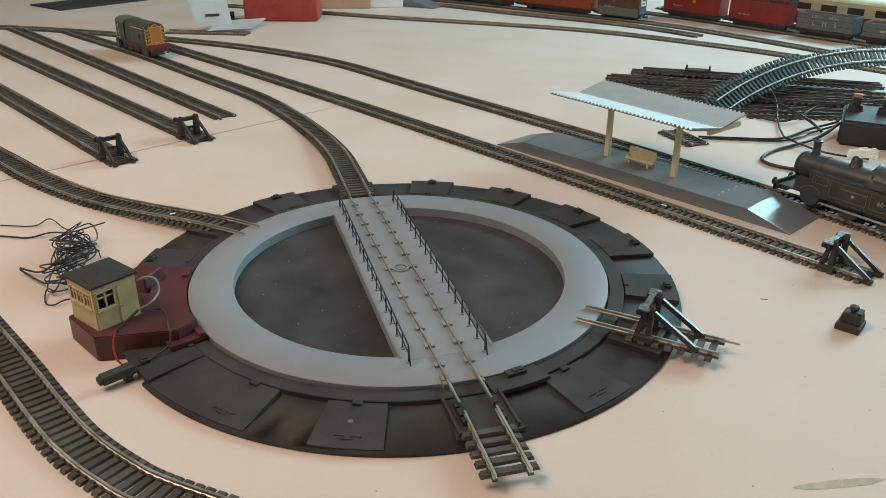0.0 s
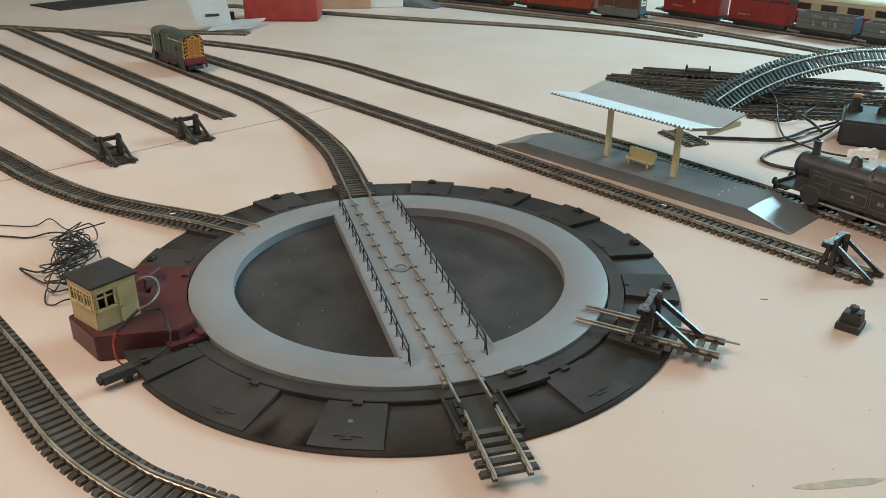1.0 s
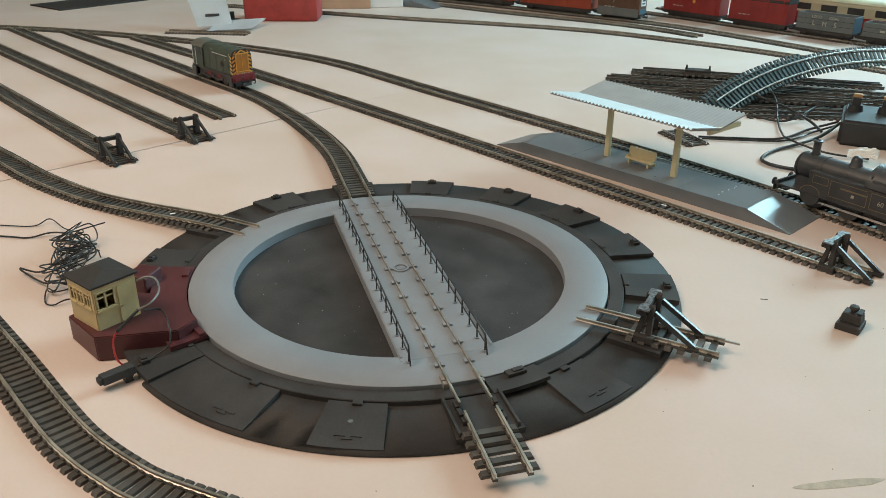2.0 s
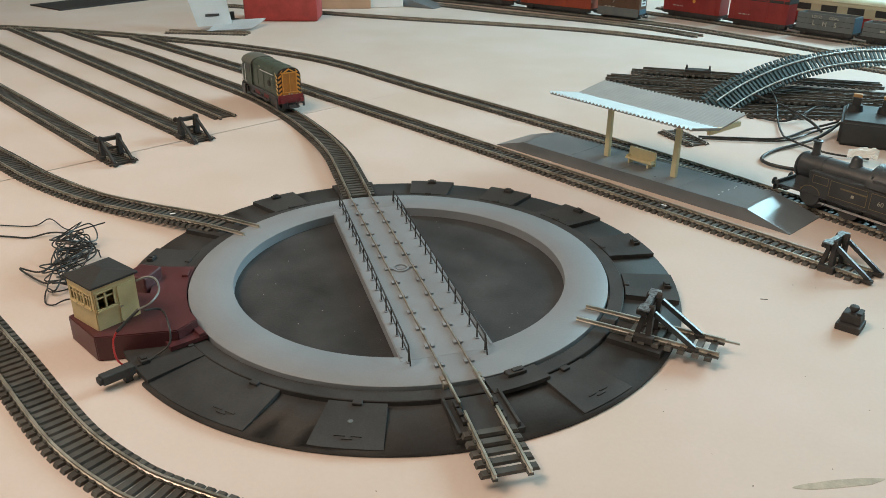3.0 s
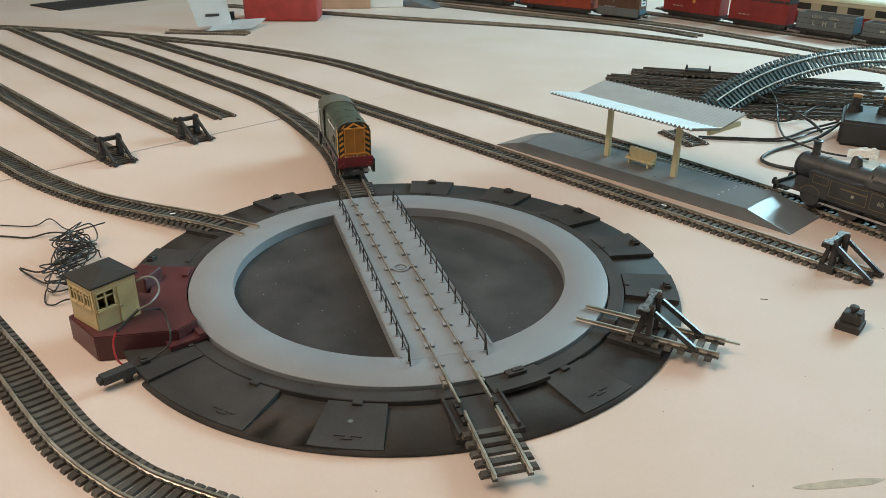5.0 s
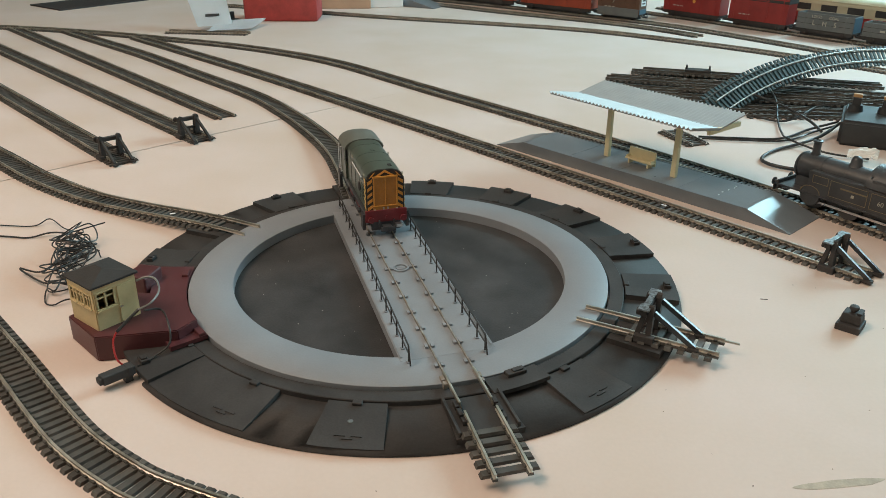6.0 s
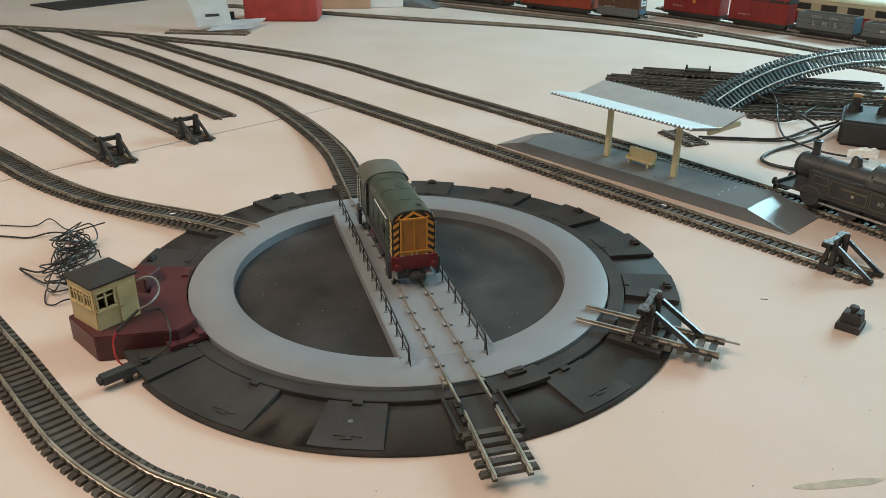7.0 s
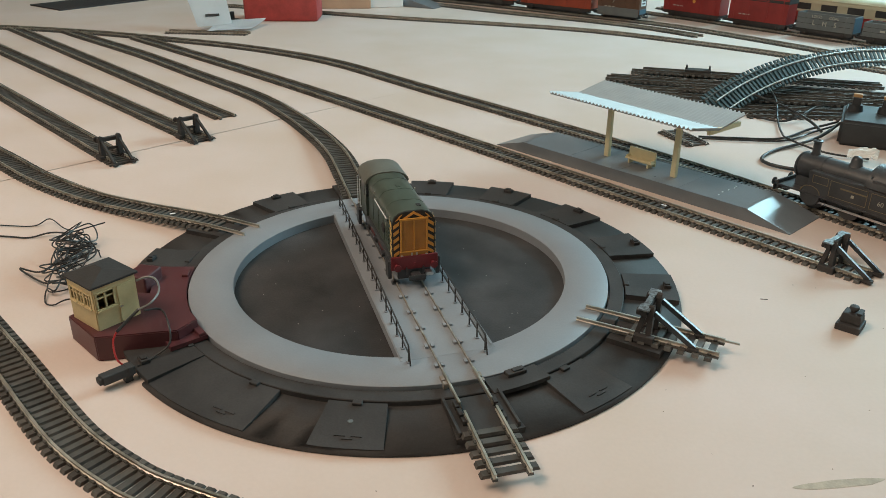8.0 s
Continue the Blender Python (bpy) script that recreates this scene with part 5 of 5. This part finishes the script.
# ---- the trains at the back ----
def wagon(name, m, length, kind, body, label, height=0.042, width=0.031):
    w = tagged(empty(name, m), label, "model wagon", group="wagons at the back")
    part("underframe", box(bmesh.new(), 0, 0, 0.0085, length, width * 0.9, 0.0035, 0.0003), BLACK, w)
    # Added block: darkens the gap between the wheels as the shadow there would.
    part("shade_block", box(bmesh.new(), 0, 0, 0.0012, length * 0.86, width * 0.62, 0.0075, 0.0004), CASE, w, "black block standing in for shade between the wheels")
    for s in (-1, 1):
        part("solebar", box(bmesh.new(), 0, s * width * 0.42, 0.0060, length * 0.97, 0.0018, 0.0050), BLACK, w)
        for x in (-length * 0.33, length * 0.33):
            bm = bmesh.new()
            rod(bm, (x, s * 0.0075, 0.0065), (x, s * 0.0100, 0.0065), 0.0065, 18)
            part("wheel", bm, BLACK, w)
            part("axle_box", box(bmesh.new(), x, s * width * 0.47, 0.0045, 0.0060, 0.0020, 0.0050, 0.0003), BLACK, w)
        for d in (-1, 1):
            bm = bmesh.new()
            rod(bm, (d * length / 2, s * 0.0112, 0.0105), (d * (length / 2 + 0.0050), s * 0.0112, 0.0105), 0.0014, 8)
            rod(bm, (d * (length / 2 + 0.0050), s * 0.0112, 0.0105), (d * (length / 2 + 0.0060), s * 0.0112, 0.0105), 0.0028, 12)
            part("buffer", bm, BLACK, w)
    z = 0.0120
    if kind == "open":
        for s in (-1, 1):
            part("side", box(bmesh.new(), 0, s * (width / 2 - 0.0008), z, length, 0.0016, height, 0.0002), body, w)
            part("end", box(bmesh.new(), s * (length / 2 - 0.0008), 0, z, 0.0016, width - 0.0034, height), body, w)
            for x in (-0.36, -0.12, 0.12, 0.36):
                part("strap", box(bmesh.new(), x * length, s * (width / 2 + 0.0003), z, 0.0016, 0.0008, height * 0.96), body, w)
            for zz in (0.33, 0.66):
                part("plank_line", box(bmesh.new(), 0, s * (width / 2 + 0.0001), z + zz * height, length * 0.98, 0.0006, 0.0006), BLACK, w)
        part("floor", box(bmesh.new(), 0, 0, z, length - 0.004, width - 0.004, 0.0012), BLACK, w)
    else:
        hw = width / 2
        sec = [(-hw, z), (hw, z), (hw, z + height), (-hw, z + height)]
        part("body", extrude_x(bmesh.new(), sec, -length / 2, length / 2), body, w)
        rf = [(hw * 1.05 * math.sin(t), z + height - 0.006 + 0.0115 * math.cos(t)) for t in [math.pi * 0.62 * (i / 10 - 0.5) * 2 * 0.86 for i in range(11)]]
        part("roof", extrude_x(bmesh.new(), rf, -length / 2 - 0.001, length / 2 + 0.001), COACH if kind == "coach" else BLACK, w, "pale curved roof" if kind == "coach" else "dark curved roof", smooth=30)
        for s in (-1, 1):
            if kind == "coach":
                for i in range(7):
                    x = length * (-0.42 + 0.14 * i)
                    win = part("window", box(bmesh.new(), x, s * hw, z + height * 0.52, length * 0.085, 0.0008, height * 0.30, 0.0002), BLACK, w, "dark coach window")
                part("waist_band", box(bmesh.new(), 0, s * hw, z, length, 0.0010, height * 0.42), WAGONRED, w, "red lower side")
            else:
                for x in (-0.42, -0.16, 0.16, 0.42):
                    part("strap", box(bmesh.new(), x * length, s * hw, z, 0.0018, 0.0012, height * 0.97), body, w)
                part("door_rail", box(bmesh.new(), 0, s * hw, z + height * 0.86, length * 0.36, 0.0012, 0.0014), body, w)
                for i in range(3):
                    part("lettering_bar", box(bmesh.new(), -0.30 * length + 0.008 * i, s * hw, z + height * 0.22, 0.005, 0.0005, 0.0018), INK, w, "unreadable pale lettering")
    for d in (-1, 1):
        part("coupling", box(bmesh.new(), d * (length / 2 + 0.006), 0, 0.0050, 0.010, 0.006, 0.0030, 0.0003), BLACK, w)
    return w


def trains():
    def at(x0, y0, x1, y1):
        """Mid pose and length of a vehicle between two ends of its track."""
        a, b = Vector((x0, y0)), Vector((x1, y1))
        d = b - a
        return pose((x0 + x1) / 2, (y0 + y1) / 2, 0.0043, 0, 0, math.degrees(math.atan2(d.y, d.x))), d.length
    m, l = at(0.165, 1.710, 0.292, 1.613)
    wagon("closed_van", m, l, "van", VANORANGE, "orange-red closed van at the back of the board")
    m, l = at(0.010, 1.815, 0.150, 1.722)
    wagon("closed_van", m, l, "van", VANORANGE, "orange-red closed van at the back of the board")
    m, l = at(0.304, 1.604, 0.372, 1.551)
    v = wagon("brake_van", m, l, "van", BAUXITE, "brown goods van with a pale numbered side")
    letters("7", 0.0100, m.inverted() @ m @ pose(-0.010, -0.0165, 0.0320, 90, 0, 0), INK, v)
    for s in (-1, 1):
        part("lower_side", box(bmesh.new(), 0, s * 0.0163, 0.0060, l * 0.98, 0.0012, 0.0150, 0.0003), WAGONGREY, v, "dull grey lower side")
    part("end_board", box(bmesh.new(), l / 2 + 0.0006, 0, 0.0260, 0.0012, 0.0180, 0.0200), WHITE, v, "white end board with dark bars")
    for i in range(3):
        part("lettering_bar", box(bmesh.new(), l / 2 + 0.0013, 0.0, 0.0290 + 0.0055 * i, 0.0006, 0.0120, 0.0026), DARKFLAT, v, "unreadable dark lettering")
    part("end_panel", box(bmesh.new(), l / 2 + 0.0004, 0, 0.0110, 0.0014, 0.0280, 0.0090), BLUE, v, "blue end panel")
    m, l = at(0.440, 1.628, 0.520, 1.537)
    w = wagon("closed_van", m, l, "van", WAGONRED, "bright red closed van with a yellow roundel")
    bm = bmesh.new()
    rod(bm, (0.006, -0.0160, 0.0330), (0.006, -0.0167, 0.0330), 0.0032, 16)
    part("roundel", bm, YELLOW, w, "small yellow roundel")
    m, l = at(0.533, 1.522, 0.606, 1.438)
    wagon("closed_van", m, l, "van", WAGONRED, "bright red closed van at the back of the board")
    m, l = at(0.618, 1.424, 0.682, 1.351)
    w = wagon("coal_wagon", m, l, "open", WAGONGREY, "grey open coal wagon with white letters", height=0.026)
    letters("LOCO       COAL", 0.0062, pose(0, -0.0163, 0.0330, 90, 0, 0), INK, w)
    letters("L    M    S", 0.0105, pose(0, -0.0163, 0.0225, 90, 0, 0), INK, w)
    part("blue_end", box(bmesh.new(), l / 2 - 0.0006, 0, 0.0125, 0.0020, 0.0300, 0.0250), BLUE, w, "faded blue wagon end")
    m, l = at(0.692, 1.340, 0.757, 1.265)
    w = wagon("open_wagon", m, l, "open", WAGONGREY, "grey open wagon with faint markings", height=0.022)
    for i in range(3):
        part("lettering_bar", box(bmesh.new(), -0.018 + 0.016 * i, -0.0163, 0.0210, 0.008, 0.0004, 0.0030), INK, w, "unreadable pale lettering")
    m, l = at(0.640, 1.520, 0.860, 1.268)
    wagon("passenger_coach", m, l, "coach", COACH, "cream coach with a pale roof at the back", height=0.038)
    track(straight(0.45, 1.737, 0.90, 1.222), "back track on which the coach stands")


trains()


# ---- things lying at the back of the board ----
def back_things():
    bm = bmesh.new()
    box(bm, 0, 0, 0, 0.138, 0.070, 0.052, 0.006, pose(-0.306, 1.566, 0, 0, 0, 1.0))
    tagged(part("red_box", bm, REDBOX, smooth=40), "scuffed dull red box with rounded corners", "box")
    bm = bmesh.new()
    box(bm, 0, 0, 0, 0.120, 0.070, 0.050, 0.001, pose(-0.215, 1.735, 0, 0, 0, 4))
    tagged(part("card_box", bm, CARD), "buff cardboard box at the back of the board", "box")
    bm = bmesh.new()
    box(bm, 0, 0, 0, 0.075, 0.060, 0.050, 0.0015, pose(-0.128, 1.750, 0, 0, 0, 8))
    tagged(part("white_box", bm, WHITE), "off-white carton at the back of the board", "box")
    # a spare sloping platform end
    r = tagged(empty("platform_ramp", pose(-0.062, 1.725, 0, 0, 0, -28)), "spare dark grey sloping platform end", "model platform")
    bm = bmesh.new()
    vs = [(-0.055, 0.0, 0.014), (-0.010, 0.0, 0.014), (0.045, 0.0, 0.0008), (0.045, 0.0, 0), (-0.055, 0.0, 0)]
    lo = [bm.verts.new(v) for v in vs]
    hi = [bm.verts.new((x, 0.052, z)) for x, y, z in vs]
    bm.faces.new(lo)
    bm.faces.new(hi[::-1])
    for i in range(5):
        bm.faces.new((lo[i], lo[(i + 1) % 5], hi[(i + 1) % 5], hi[i]))
    part("body", bm, SLATE, r)
    # a bent white plastic stand lying open: upright leaf with a slot and a flat curled leaf
    s = tagged(empty("plastic_stand", pose(-0.418, 1.425, 0.0045, 0, 0, 24)), "bent white plastic stand with a slotted upright leaf", "stand")
    def leaf(fn, x0, x1, n=16):
        bm = bmesh.new()
        rows = []
        for i in range(n + 1):
            t = i / n
            y, z = fn(t)
            rows.append([bm.verts.new((x0(t), y, z)), bm.verts.new((x1(t), y, z))])
        for p, q in zip(rows, rows[1:]):
            bm.faces.new((p[0], p[1], q[1], q[0]))
        bmesh.ops.solidify(bm, geom=bm.faces[:], thickness=0.0016)
        return bm
    part("upright_leaf", leaf(lambda t: (0.004 + 0.048 * t, 0.003 + 0.085 * t), lambda t: -0.012 - 0.018 * t, lambda t: 0.048 - 0.006 * t), WHITE, s, "glossy white upright leaf", smooth=30)
    part("flat_leaf", leaf(lambda t: (-0.034 + 0.060 * t, 0.001 + 0.007 * t * t), lambda t: -0.004 + 0.030 * t, lambda t: 0.072 + 0.042 * t), WHITE, s, "glossy white flat leaf", smooth=30)
    part("slot", box(bmesh.new(), 0.016, 0, 0, 0.024, 0.0030, 0.0036, 0.0003, pose(0, 0.0118, 0.0185, -29.5)), DARKFLAT, s, "dark slot")
    bm = bmesh.new()
    box(bm, 0, 0, 0, 0.40, 0.117, 0.0025, 0.0005, pose(-0.694, 1.837, 0, 0, 0, 53))
    tagged(part("dark_sheet", bm, DARKFLAT), "dark brown flat sheet lying on the board", "sheet")
    c = tagged(empty("rail_clip", pose(-0.392, 1.530, 0, 0, 0, -30)), "small black plastic clip beside the red box", "track clip")
    part("base", box(bmesh.new(), 0, 0, 0, 0.026, 0.014, 0.0050, 0.0006), BLACK, c)
    part("post", box(bmesh.new(), -0.006, 0, 0.0045, 0.006, 0.008, 0.0130, 0.0006), BLACK, c)
    track(straight(-0.480, 1.4080, -0.335, 1.3950), "short spare track piece under the white stand")
    # a thin brown patch added for an out-of-focus streak near the front edge
    bm = bmesh.new()
    ring = []
    for i in range(28):
        a = 2 * math.pi * i / 28
        r = 1 + 0.25 * noise.noise(Vector((math.cos(a) * 2, math.sin(a) * 2, 4)))
        ring.append((0.178 + 0.022 * r * math.cos(a), 0.2800 + 0.0026 * r * math.sin(a) + 0.0030 * math.cos(a)))
    prism(bm, ring, 0.0, 0.00012)
    tagged(part("streak_patch", bm, STREAK), "thin brown patch added for a blurred streak", "stain")
    # crumbs and scraps on the board
    rng = random.Random(11)
    bm = bmesh.new()
    for _ in range(40):
        x, y = rng.uniform(-0.15, 0.30), rng.uniform(0.24, 0.62)
        if (x - TC.x) ** 2 + (y - TC.y) ** 2 < 0.19 ** 2:
            continue
        s = rng.uniform(0.0002, 0.0005)
        box(bm, 0, 0, 0, s * rng.uniform(1, 2), s, s * 0.5, 0, pose(x, y, 0, 0, 0, rng.uniform(0, 180)))
    pit = bmesh.new()
    for _ in range(34):
        a, r = rng.uniform(0, 2 * math.pi), R_WELL * math.sqrt(rng.random()) * 0.97
        s = rng.uniform(0.0002, 0.0005)
        box(pit, 0, 0, 0, s * rng.uniform(1, 2.5), s, s * 0.4, 0, pose(TC.x + r * math.cos(a), TC.y + r * math.sin(a), Z_PIT, 0, 0, rng.uniform(0, 180)))
    tagged(part("dust", pit, CANOPY), "pale dust specks on the black well floor", "debris", kind="stuff")
    tagged(part("crumbs", bm, BAUXITE), "tiny brown specks of dust on the board", "debris", kind="stuff")
    for x, y, z, a in ((-0.2115, 0.5765, 0.0052, 20), (0.1800, 0.6060, 0.0036, -48)):
        bm = bmesh.new()
        box(bm, 0, 0, 0, 0.0042, 0.0016, 0.0007, 0.0002, pose(x, y, z, 0, 0, a))
        tagged(part("plastic_chip", bm, WHITE), "tiny white plastic chip lying on a track", "debris")
    bm = bmesh.new()
    box(bm, 0, 0, 0, 0.0045, 0.0004, 0.0003, 0, pose(0.2070, 0.4530, 0, 0, 0, -8))
    tagged(part("scrap", bm, BLACK), "tiny dark scrap lying on the board", "debris")


back_things()


# ---- what moves ----
def on_path(path, s):
    acc = 0.0
    for a, b in zip(path, path[1:]):
        d = (b - a).length
        if acc + d >= s:
            return a.lerp(b, (s - acc) / d)
        acc += d
    return path[-1]


def motions():
    line = [p.copy() for p in APPROACH]
    line.append(TC + DIR_B * R_RING + Vector((0, 0, LIFT)))
    rows = []
    for t, s in ENGINE_RUN:
        a, b = on_path(line, s - 0.024), on_path(line, s + 0.024)
        d = b - a
        mid = (a + b) / 2
        side = Vector((-d.y, d.x, 0)).normalized() * 0.0034
        rows.append((t, pose(mid.x + side.x, mid.y + side.y, mid.z + 0.0042, 0, -math.degrees(math.asin(d.z / d.length)), math.degrees(math.atan2(d.y, d.x)))))
    walk(ENGINE, rows)


ENGINE_RUN = [(0.0, 0.2775), (0.5, 0.3385), (1.0, 0.4005), (1.5, 0.4640), (2.0, 0.5290), (2.5, 0.5940), (3.0, 0.6590), (3.5, 0.7240), (4.0, 0.7895), (4.5, 0.8550), (5.0, 0.9180), (5.5, 0.9790), (6.0, 1.0400), (6.5, 1.1040), (6.6, 1.1150), (6.7, 1.1198), (6.8, 1.1203), (7.4, 1.1203), (8.0, 1.1203)]
motions()
